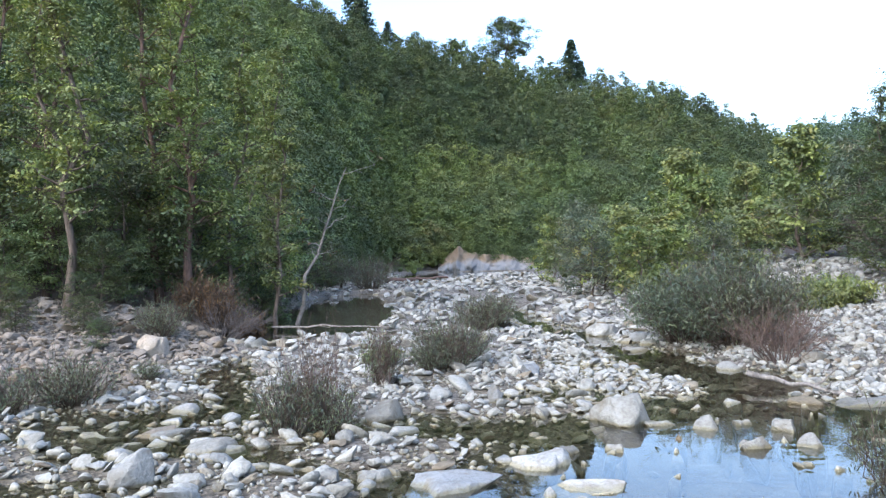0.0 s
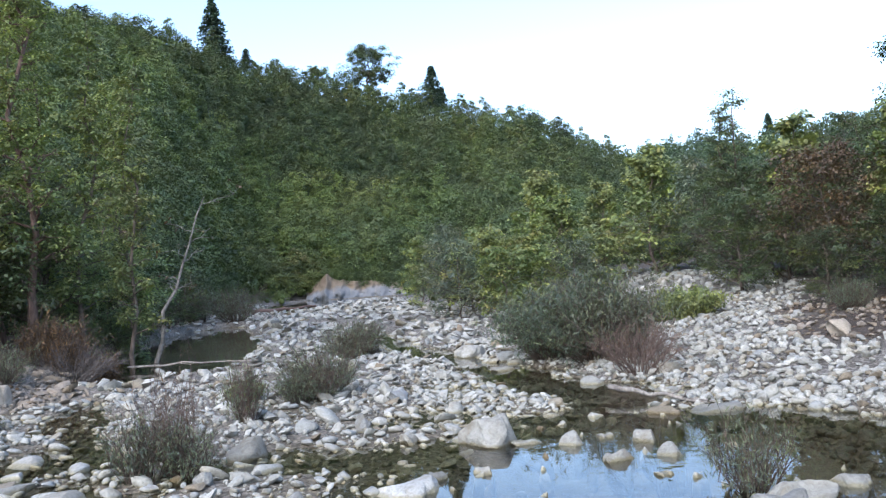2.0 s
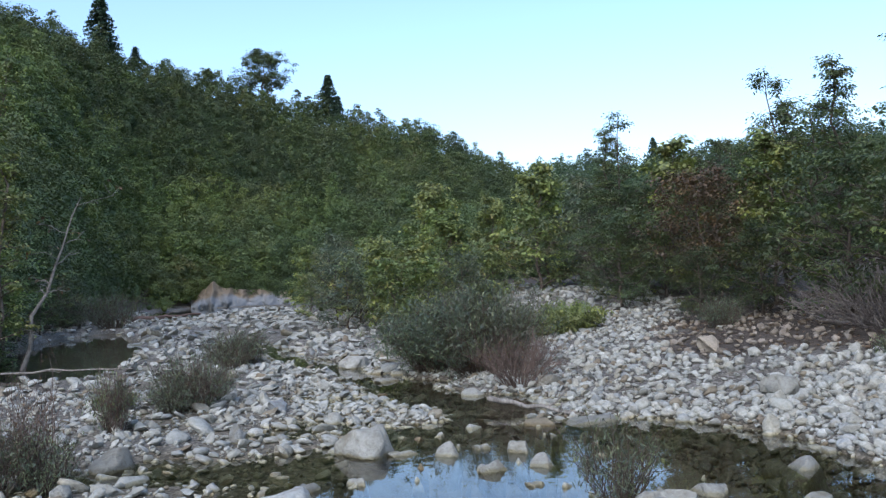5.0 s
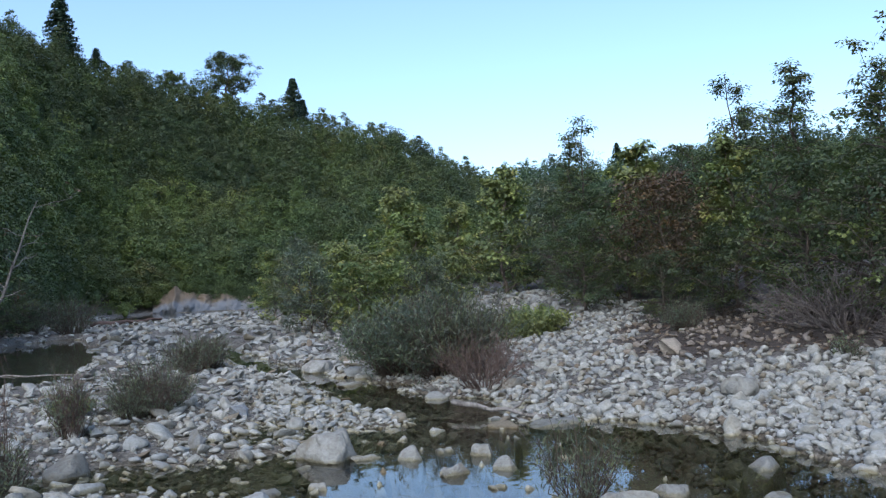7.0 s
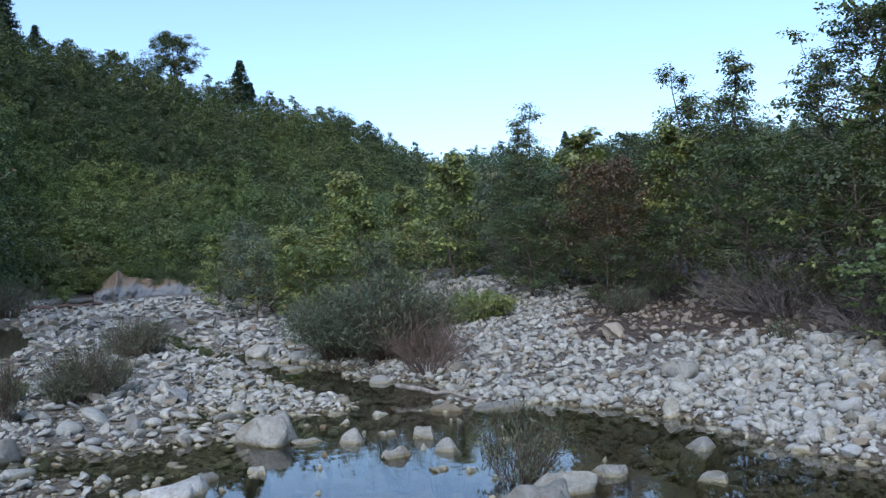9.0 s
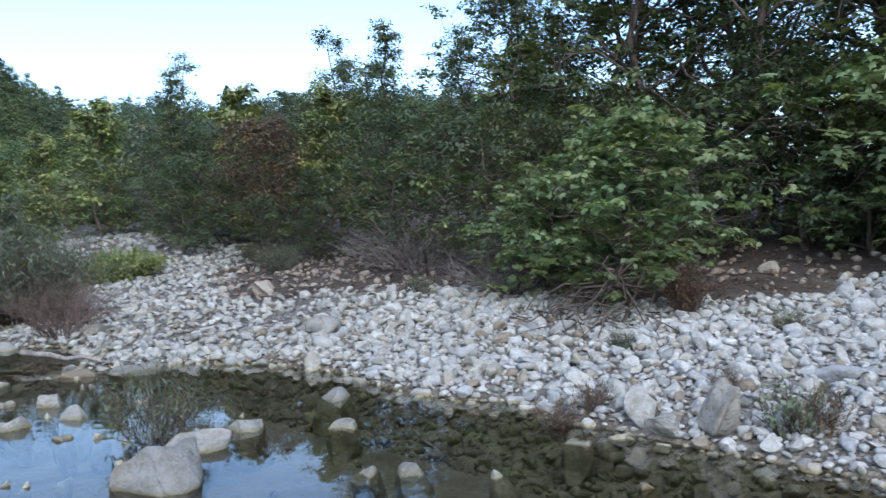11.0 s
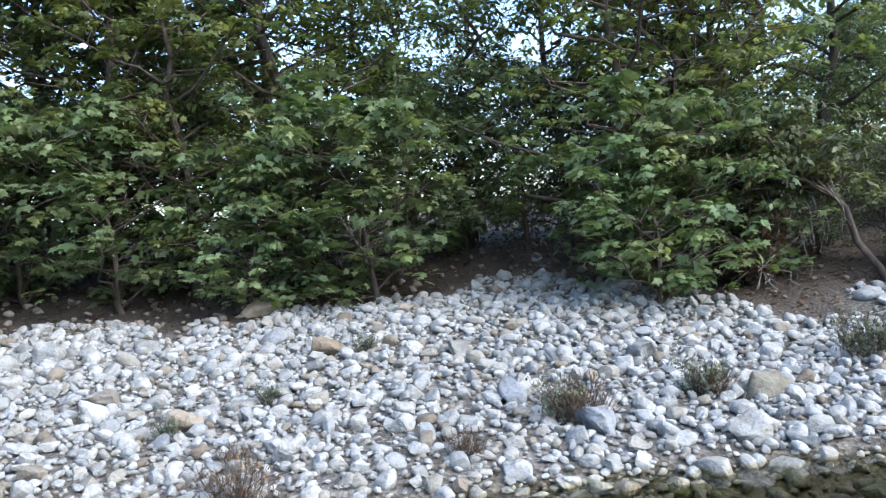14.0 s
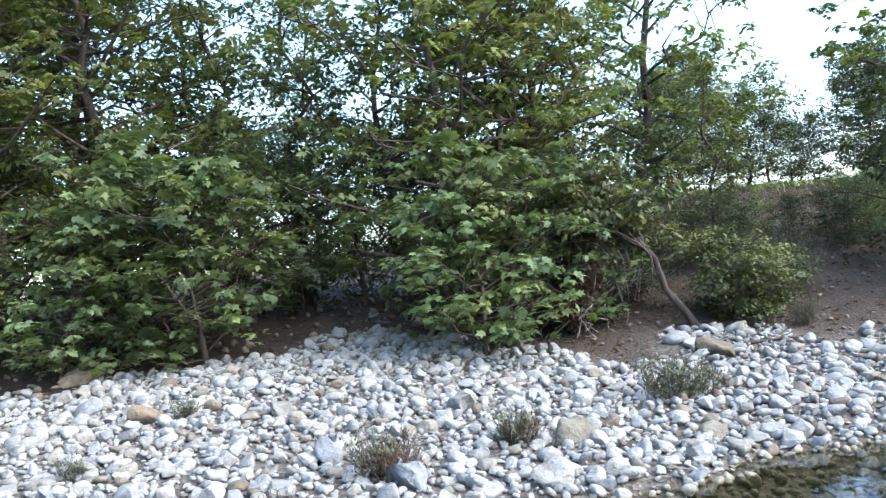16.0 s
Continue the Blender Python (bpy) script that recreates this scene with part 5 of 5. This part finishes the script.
for src, x, y, turn, size in ((young, 7.1, 31, 60, 0.95), (young_b, 7.8, 26.5, 90, 0.95), (young_b, 7.2, 34, 20, 1.2), (grey_shrub, 6.6, 36, 40, 1.1), (young, 14.5, 38, 100, 1.3), (young, 17.0, 37.5, 30, 1.3), (young_b, 9.0, 33, 200, 1.2), (young, 10.5, 34, 150, 1.2),
                              (young_b, 11.2, 30, 250, 1.0), (grey_shrub, 8.4, 24.6, 10, 0.8), (young, 6.2, 41, 220, 1.0), (grey_shrub, 8.2, 44, 130, 1.4), (young_b, 9.5, 40, 300, 1.5), (grey_shrub, 15.5, 30, 70, 1.5), (young, 15.0, 34, 0, 1.6), (young, 12.0, 40, 45, 1.7),
                              (grey_shrub, 17.5, 35, 200, 1.5)):
    another(src, x, y, turn, size)

# ---- thicket of the right bank ----
plane = tree("plane_tree", 61, 7.6, 0.12, 0.12, 2.6, 30, 14, 17, 0.13, LOBED, LEAF_DEEP, BARK, (0.3, 0.2), 0.25, "round", 0, 0.5, 0.85)
plane_b = tree("plane_tree", 62, 8.6, 0.13, 0.18, 2.4, 30, 14, 17, 0.13, LOBED, LEAF_DEEP, BARK, (-0.3, -0.2), 0.25, "column", 0, 0.5, 0.85)
thin = tree("thin_tree", 63, 7.4, 0.07, 0.25, 1.8, 24, 10, 20, 0.12, OVAL, LEAF_DEEP, BARK, (0.2, -0.2), 0.3, "column", 4)
tagged(plane, "leafy plane tree with broad lobed leaves on the earth bank", "tree", "trees on the earth bank")
tagged(plane_b, "tall dark-leaved plane tree on the earth bank", "tree", "trees on the earth bank")
tagged(thin, "slender sparse tree with sky showing between its leaves", "tree", "trees on the earth bank")
back = tree("bank_tree", 69, 8.2, 0.10, 0.12, 2.4, 32, 12, 22, 0.16, OVAL, LEAF_DEEP, BARK, (0.2, 0.2), 0.32, "round")
tagged(back, "green tree standing behind the bank thicket", "tree", "trees on the earth bank")
stand(back, 17.4, 3.0, 0, 10, 1.0)
dusky = tree("bank_tree", 73, 5.0, 0.09, 0.10, 1.9, 26, 6, 52, 0.10, OVAL, LEAF_SHADED, BARK, (0.2, 0.1), 0.36, "round", 2)
dusky_b = tree("bank_tree", 74, 6.2, 0.09, 0.10, 1.5, 28, 5, 52, 0.10, OVAL, LEAF_SHADED, BARK, (-0.2, 0.1), 0.34, "cone", 2)
tagged(dusky, "round-crowned tree on the upstream bank, shade painted into its green leaves", "tree", "upstream bank trees")
tagged(dusky_b, "pointed tree on the upstream bank, shade painted into its green leaves", "tree", "upstream bank trees")
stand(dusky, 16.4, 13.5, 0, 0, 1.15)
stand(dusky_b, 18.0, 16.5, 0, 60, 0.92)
dusky_bush = tree("dusky_bush", 75, 2.6, 0.05, 0.04, 1.4, 24, 6, 46, 0.085, OVAL, LEAF_SHADED, BARK, (0.1, 0.1), 0.3, "round", 3)
tagged(dusky_bush, "bush below the upstream bank trees, its green leaves painted dark as shade", "bush", "upstream bank bushes")
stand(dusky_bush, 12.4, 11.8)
# Same plane tree again, with shade put into its leaf colour
dusky_plane = tree("plane_tree", 61, 7.6, 0.12, 0.12, 2.6, 30, 12, 23, 0.135, OVAL, LEAF_SHADED, BARK, (0.3, 0.2), 0.3, "round", 0, 0.5, 0.85)
tagged(dusky_plane, "plane tree on the earth bank with shade painted into its leaves", "tree", "trees on the earth bank")
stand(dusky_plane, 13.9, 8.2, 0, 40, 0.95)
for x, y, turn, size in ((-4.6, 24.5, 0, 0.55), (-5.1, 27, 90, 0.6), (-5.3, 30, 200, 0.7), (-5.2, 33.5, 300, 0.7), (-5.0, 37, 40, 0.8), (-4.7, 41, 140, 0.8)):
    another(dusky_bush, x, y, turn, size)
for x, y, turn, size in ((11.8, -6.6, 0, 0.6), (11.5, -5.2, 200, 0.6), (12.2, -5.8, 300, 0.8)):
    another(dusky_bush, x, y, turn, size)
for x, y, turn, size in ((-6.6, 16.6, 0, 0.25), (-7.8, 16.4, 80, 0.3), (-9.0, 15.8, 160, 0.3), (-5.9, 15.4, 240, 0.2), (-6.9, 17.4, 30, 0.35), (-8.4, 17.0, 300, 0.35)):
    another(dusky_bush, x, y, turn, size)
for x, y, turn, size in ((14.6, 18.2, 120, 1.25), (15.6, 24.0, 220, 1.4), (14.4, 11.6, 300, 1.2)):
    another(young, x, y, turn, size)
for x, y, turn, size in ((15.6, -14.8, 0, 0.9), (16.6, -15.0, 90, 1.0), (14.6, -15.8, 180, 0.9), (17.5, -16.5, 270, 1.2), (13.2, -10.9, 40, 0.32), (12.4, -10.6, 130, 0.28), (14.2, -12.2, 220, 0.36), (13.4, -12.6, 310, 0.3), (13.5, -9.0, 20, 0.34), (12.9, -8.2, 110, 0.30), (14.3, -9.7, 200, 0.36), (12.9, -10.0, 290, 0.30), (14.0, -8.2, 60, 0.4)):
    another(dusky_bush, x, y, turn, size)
low_plane = tree("plane_bush", 64, 2.9, 0.06, 0.06, 1.6, 34, 16, 17, 0.125, LOBED, LEAF_PLANE, BARK, (-0.4, -0.3), 0.22, "round", 0, 0.5, 0.85)
tagged(low_plane, "rounded plane-tree bush overhanging exposed roots", "bush")
stand(low_plane, 9.75, 5.9, 0.0, 0, 0.76)
low_side = another(low_plane, 9.9, 7.4, 150, 0.55)
tagged(low_side, "low spreading plane-tree bush beside a larger one", "bush")
skirt = tree("plane_sapling", 65, 2.3, 0.04, 0.05, 1.15, 22, 11, 14, 0.13, LOBED, LEAF_PLANE, BARK, (-0.3, 0.1), 0.22, "round", 4, 0.45, 0.9)
tagged(skirt, "low plane sapling spreading over the cobbles' edge", "bush", "saplings at the thicket's edge")
stand(skirt, 12.4, -0.7, 0, 0, 1.05)
stand(plane, 14.6, 0.6)
stand(plane_b, 14.2, -5.6, 0, 10, 0.95)
stand(thin, 15.6, -2.4)
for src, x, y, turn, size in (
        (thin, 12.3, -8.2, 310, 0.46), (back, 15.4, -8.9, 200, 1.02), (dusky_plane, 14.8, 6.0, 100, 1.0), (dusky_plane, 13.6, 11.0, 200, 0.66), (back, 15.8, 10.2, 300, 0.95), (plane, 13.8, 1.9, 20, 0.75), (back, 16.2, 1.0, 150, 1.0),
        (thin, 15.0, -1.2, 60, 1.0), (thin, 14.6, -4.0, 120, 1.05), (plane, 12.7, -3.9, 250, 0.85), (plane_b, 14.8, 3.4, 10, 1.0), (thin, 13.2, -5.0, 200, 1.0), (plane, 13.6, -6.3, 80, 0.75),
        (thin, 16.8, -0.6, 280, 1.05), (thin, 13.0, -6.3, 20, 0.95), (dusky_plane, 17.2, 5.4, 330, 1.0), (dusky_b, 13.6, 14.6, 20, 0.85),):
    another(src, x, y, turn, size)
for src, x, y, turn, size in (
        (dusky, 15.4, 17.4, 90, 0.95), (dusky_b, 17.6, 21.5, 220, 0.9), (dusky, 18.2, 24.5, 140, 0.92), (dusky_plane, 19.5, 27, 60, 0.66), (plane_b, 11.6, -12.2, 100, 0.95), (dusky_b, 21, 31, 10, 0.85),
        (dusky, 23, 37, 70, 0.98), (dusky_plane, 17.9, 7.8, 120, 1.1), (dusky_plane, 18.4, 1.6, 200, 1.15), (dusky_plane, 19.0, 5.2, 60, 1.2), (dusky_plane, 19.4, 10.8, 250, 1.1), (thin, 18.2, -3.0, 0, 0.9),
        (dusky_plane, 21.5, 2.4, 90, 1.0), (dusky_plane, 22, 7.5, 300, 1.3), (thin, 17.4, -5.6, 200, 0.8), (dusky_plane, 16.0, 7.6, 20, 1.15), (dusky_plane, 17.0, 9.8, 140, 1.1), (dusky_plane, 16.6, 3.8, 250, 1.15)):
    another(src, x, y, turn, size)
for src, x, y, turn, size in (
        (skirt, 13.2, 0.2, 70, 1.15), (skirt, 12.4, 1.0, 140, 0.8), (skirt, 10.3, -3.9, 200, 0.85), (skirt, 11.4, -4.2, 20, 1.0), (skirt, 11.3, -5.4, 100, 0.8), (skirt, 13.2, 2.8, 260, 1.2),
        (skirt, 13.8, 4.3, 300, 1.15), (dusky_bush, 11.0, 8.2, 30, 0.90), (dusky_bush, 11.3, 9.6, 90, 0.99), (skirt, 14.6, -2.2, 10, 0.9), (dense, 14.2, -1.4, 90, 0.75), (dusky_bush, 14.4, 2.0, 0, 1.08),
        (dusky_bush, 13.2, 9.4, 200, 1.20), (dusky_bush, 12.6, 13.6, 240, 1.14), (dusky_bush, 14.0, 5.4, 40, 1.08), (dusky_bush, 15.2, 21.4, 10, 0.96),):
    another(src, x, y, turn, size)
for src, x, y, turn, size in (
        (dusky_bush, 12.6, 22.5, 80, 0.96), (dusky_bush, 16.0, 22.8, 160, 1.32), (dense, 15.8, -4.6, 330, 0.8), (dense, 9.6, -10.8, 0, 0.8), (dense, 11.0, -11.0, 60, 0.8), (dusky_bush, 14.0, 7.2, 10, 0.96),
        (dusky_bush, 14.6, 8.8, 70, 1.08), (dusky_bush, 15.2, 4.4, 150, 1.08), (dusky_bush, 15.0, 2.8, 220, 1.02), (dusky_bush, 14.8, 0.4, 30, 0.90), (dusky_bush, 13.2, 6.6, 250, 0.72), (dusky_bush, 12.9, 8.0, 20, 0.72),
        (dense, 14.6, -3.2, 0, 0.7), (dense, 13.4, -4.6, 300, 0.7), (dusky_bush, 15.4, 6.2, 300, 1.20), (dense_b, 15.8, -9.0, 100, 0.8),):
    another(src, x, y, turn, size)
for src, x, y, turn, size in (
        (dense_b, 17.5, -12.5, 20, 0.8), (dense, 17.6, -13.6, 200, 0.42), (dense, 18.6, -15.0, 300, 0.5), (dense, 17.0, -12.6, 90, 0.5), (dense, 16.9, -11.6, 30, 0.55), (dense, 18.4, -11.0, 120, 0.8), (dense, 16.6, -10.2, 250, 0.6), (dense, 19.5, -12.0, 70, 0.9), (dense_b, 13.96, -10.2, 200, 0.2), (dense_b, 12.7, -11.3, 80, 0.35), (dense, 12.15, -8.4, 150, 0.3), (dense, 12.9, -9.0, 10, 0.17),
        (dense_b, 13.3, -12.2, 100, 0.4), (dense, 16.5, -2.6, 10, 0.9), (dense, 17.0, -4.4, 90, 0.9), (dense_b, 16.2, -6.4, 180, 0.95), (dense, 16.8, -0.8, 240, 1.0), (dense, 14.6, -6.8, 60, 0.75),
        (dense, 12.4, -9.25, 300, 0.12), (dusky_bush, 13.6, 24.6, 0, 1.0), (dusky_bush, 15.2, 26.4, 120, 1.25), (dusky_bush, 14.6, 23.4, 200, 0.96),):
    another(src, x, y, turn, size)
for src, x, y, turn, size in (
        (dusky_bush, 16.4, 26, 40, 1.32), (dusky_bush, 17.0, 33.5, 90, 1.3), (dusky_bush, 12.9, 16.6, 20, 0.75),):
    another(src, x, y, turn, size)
red = tree("dry_leaved_tree", 66, 3.2, 0.05, 0.30, 1.0, 22, 10, 30, 0.09, OVAL, LEAF_DRY, BARK, (0.1, 0), 0.42, "round")
tagged(red, "small tree with dry rust-red leaves", "tree")
stand(red, 12.7, 18.7, 0, 0, 1.1)
another(dusky_bush, 12.0, 17.6, 130, 0.6)
spire = tree("bare_topped_tree", 67, 5.6, 0.06, 0.3, 1.1, 20, 8, 20, 0.085, OVAL, LEAF_SHADED, BARK, (-0.3, 0.2), 0.3, "column", 3)
tagged(spire, "tall tree with bare twigs and few leaves at its top", "tree", "sparse treetops")
stand(spire, 16.7, 20.3, 0, 0, 1.15)
another(spire, 15.2, 27.3, 120, 1.12)
another(dusky_b, 15.1, 27.5, 40, 0.92)

snag = shrub("dead_branches", 37, 1.5, 1.7, 55, 0, 0.05, LONG, LEAF_DEAD, DEAD_WOOD, 0.015, 0.35, 0.4, 5)
tagged(snag, "tangle of dead grey branches under the thicket", "branches", "dead branch tangles")
stand(snag, 11.3, 11.2)
another(snag, 12.0, 12.2, 100, 1.1)
another(snag, 10.2, 8.2, 200, 0.8)
another(snag, -5.0, 21.0, 30, 0.9)
another(snag, -4.7, 19.6, 130, 0.8)
another(snag, 12.2, -6.3, 80, 0.6)


def roots(name, seed, n, reach, drop, mat, thick):
    """Bare roots that wind out from a foot and down the bank."""
    rng = np.random.default_rng(seed)
    root = new(name)
    for _ in range(n):
        tb = Tubes(5)
        a = rng.uniform(math.pi * 0.5, math.pi * 1.25)
        ln = reach * rng.uniform(0.4, 1)
        tb.add(bent(rng, (rng.normal(0, 0.25), rng.normal(0, 0.25), drop * rng.uniform(0.3, 1)), (ln * math.cos(a), ln * math.sin(a), -0.12 * ln + 0.02), 8, 0.08), np.linspace(thick * rng.uniform(0.5, 1.2), 0.005, 8))
        part_of(root, "root", tb.mesh("root", mat))
    return root


r1 = roots("root_tangle", 71, 30, 2.1, 0.7, BARK, 0.022)
stand(r1, 9.55, 5.7)
tagged(r1, "twisting exposed roots below the plane bush", "roots")
r2 = roots("root_tangle", 72, 14, 1.0, 0.9, GREY_WOOD, 0.018)
stand(r2, 11.2, -5.6)
tagged(r2, "pale roots hanging from the cut earth bank", "roots")
debris = shrub("flood_debris", 38, 0.9, 0.4, 110, 14, 0.09, LONG, LEAF_DEAD, DRY_STEM, 0.006, 0.9, 0.2, 2)
tagged(debris, "brown flood debris caught in branches", "debris", "flood debris")
stand(debris, 9.8, 5.1, 0.0, 0, 0.75)
another(debris, 11.0, -5.3, 50, 0.8)
another(broom_b, 10.8, -7.75, 30, 0.7)
another(broom_b, 10.9, -8.4, 90, 0.8)
another(broom, 11.3, -8.0, 200, 0.9)
another(broom_b, 11.6, -8.9, 10, 0.9)
another(broom, 9.5, -7.5, 150, 0.5)
another(broom_b, 11.25, 15.83, 0, 0.9)
another(debris, -4.9, 20.2, 20, 1.5)
another(debris, -5.5, 20.4, 140, 1.3)
another(debris, -4.3, 20.6, 260, 1.2)


def log(name, a, b, r, seed, mat, label, forks=3):
    rng = np.random.default_rng(seed)
    tb = Tubes(7)
    ln = bent(rng, a, b, 8, 0.012)
    tb.add(ln, np.linspace(r, r * 0.4, 8))
    for _ in range(forks):
        u = rng.uniform(0.3, 0.9)
        p = np.array([np.interp(u, np.linspace(0, 1, 8), ln[:, k]) for k in range(3)])
        q = p + (np.asarray(b) - np.asarray(a)) * 0.15 + rng.normal(0, 0.12, 3)
        q[2] = max(q[2], p[2])
        tb.add(bent(rng, p, q, 4, 0.05), np.linspace(r * 0.4, 0.004, 4))
    return tagged(new(name, tb.mesh(name, mat)), label, "driftwood", "driftwood")


log("fallen_branch", (-3.75, 20.9, 0.10), (-0.75, 19.4, 0.16), 0.03, 81, GREY_WOOD, "bare pale branch lying across the pond's end")
log("driftwood", (4.15, 10.9, 0.16), (4.95, 9.75, 0.04), 0.04, 82, GREY_WOOD, "weathered grey driftwood among pool stones")
log("driftwood", (8.2, 6.9, 0.32), (9.3, 4.9, 0.42), 0.035, 83, GREY_WOOD, "thin weathered branch on the cobbles")
log("driftwood", (9.25, -6.55, lie(9.25, -6.55) + 0.03), (9.15, -7.35, lie(9.15, -7.35) + 0.03), 0.022, 84, BARK, "dark driftwood at the foot of the bank")
log("fallen_log", (-2.5, 52.5, 0.25), (1.5, 56, 0.3), 0.18, 85, BARK_RED, "fallen log at the far pond", 5)


def crooked_tree():
    """A small tree whose bent trunk leans out of the bank, its crown hanging to one side over dead twigs."""
    rng = np.random.default_rng(68)
    root = new("crooked_tree")
    line = np.array([(0, 0, -0.1), (0.06, 0.12, 0.16), (0.16, 0.30, 0.46), (0.22, 0.38, 0.86), (0.30, 0.54, 1.10), (0.42, 0.74, 1.18), (0.52, 0.94, 1.50)])
    tb = Tubes(8)
    tb.add(line, np.array([0.065, 0.046, 0.041, 0.038, 0.034, 0.029, 0.018]))
    part_of(root, "trunk", tb.mesh("crooked_trunk", BARK))
    clumps = []
    for k in range(34):
        q = rng.uniform(0.45, 1.0)
        a0 = np.array([np.interp(q, np.linspace(0, 1, 7), line[:, j]) for j in range(3)])
        end = np.array([rng.normal(0.45, 0.35), rng.uniform(-0.1, 1.6), rng.uniform(1.1, 2.05)])
        lt = Tubes(4)
        ll = bent(rng, a0, end, 5, 0.09)
        lt.add(ll, np.linspace(0.02, 0.006, 5))
        for _ in range(4):
            p = ll[int(rng.integers(2, 5))] + rng.normal(0, 0.12, 3)
            clumps.append((*p, rng.uniform(0.10, 0.24)))
        part_of(root, "limb", lt.mesh("crooked_limb", BARK))
    v, f, tone = clump_leaves(rng, clumps, 34, 0.10, OVAL, 0.4, 0.8, 0.6)
    part_of(root, "crown", leaf_mesh("crooked_crown", v, f, LEAF_OLIVE, tone))
    for k in range(26):
        tw = Tubes(3)
        y, top = rng.uniform(0.3, 1.5), rng.uniform(1.0, 1.3)
        x = rng.normal(0.45, 0.15)
        tw.add(bent(rng, (x, y, top), (x + rng.normal(0, 0.1), y + rng.normal(0, 0.12), top - rng.uniform(0.3, 0.85)), 5, 0.10), np.linspace(0.008, 0.002, 5))
        part_of(root, "hanging_twig", tw.mesh("hanging_twig", GREY_WOOD))
    c = rng.normal(0, 1, (160, 3)) * np.array([0.07, 0.09, 0.16]) + np.array([0.55, 1.12, 0.68])
    v, f = leaf_array(rng, c, rng.normal(0, 1, (160, 3)), rng.uniform(0.08, 0.15, 160), OVAL, 1.5)
    part_of(root, "dead_leaf_bunch", leaf_mesh("dead_leaf_bunch", v, f, LEAF_DEAD), "withered rust-brown hanging leaves")
    return root


crook = stand(crooked_tree(), 10.2, -6.56)
tagged(crook, "small crooked-trunked tree leaning from the earth bank", "tree")
young_low = tree("bank_bush", 70, 0.95, 0.03, 0.05, 0.65, 18, 8, 20, 0.08, OVAL, LEAF_OLIVE, BARK, (0.1, 0), 0.2, "round", 3)
tagged(young_low, "low yellow-green bush at the crooked tree's foot", "bush", "low bushes on the earth bank")
stand(young_low, 9.95, -7.35, 0, 0, 0.75)
another(young_low, 10.5, -7.9, 120, 0.65)
another(young_low, 11.3, -8.6, 200, 0.45)
another(young_low, 10.3, -7.6, 20, 0.6)
another(young_low, 10.05, -7.0, 250, 0.7)
another(young_low, 10.6, -7.3, 70, 0.9)

# ---- grass along the terrace edge ----
rng = np.random.default_rng(95)
gx, gy = rng.uniform(13.5, 22, 9000), rng.uniform(-17, -9.5, 9000)
ok = np.abs(gx - right_shore(gy) - 10.6 + 0.9 * (vnoise(gx, gy, 1.5, 97) - 0.5)) < 0.9
gc = np.stack([gx[ok], gy[ok], ground(gx[ok], gy[ok]) + 0.05], 1)
gn = rng.normal(0, 1, (len(gc), 3)) * np.array([1, 1, 0.1])
gv, gf = leaf_array(rng, gc, gn, rng.uniform(0.10, 0.20, len(gc)), LONG * np.array([0.8, 1, 1]), 4.0, 0.1)
tagged(new("grass", leaf_mesh("grass", gv, gf, LEAF_YOUNG)), "dry yellow-green grass along the terrace edge", "grass", kind="stuff")

# ---- fallen leaves under the thicket ----
rng = np.random.default_rng(91)
lx, ly = rng.uniform(8.2, 17, 12000), rng.uniform(-13, 19, 12000)
ok = soil_cover(lx, ly) > 0.5
lx, ly = lx[ok], ly[ok]
lc = np.stack([lx, ly, ground(lx, ly) + 0.012], 1)
lv, lf = leaf_array(rng, lc, np.tile([0.0, 0.0, 1.6], (len(lc), 1)), rng.uniform(0.05, 0.11, len(lc)), OVAL, 0.0, 0.3)
tagged(new("leaf_litter", leaf_mesh("leaf_litter", lv, lf, LEAF_DEAD)), "brown fallen leaves strewn on the earth bank", "leaf litter", kind="stuff")

# ---- the nearest cobbles, one by one ----
shapes = [mesh_of("stone", p, f, STONE_PIECE, True) for p, f in FINE]
for me in shapes:
    me.set_sharp_from_angle(angle=radians(36))
for k, (x, y, z, r, turn, ta, tb_) in enumerate(pieces):
    s = new("stone", shapes[k % len(shapes)])
    s.parent = land
    s.matrix_basis = Matrix.LocRotScale((x, y, z), Euler((ta, tb_, turn)), (r, r, r))
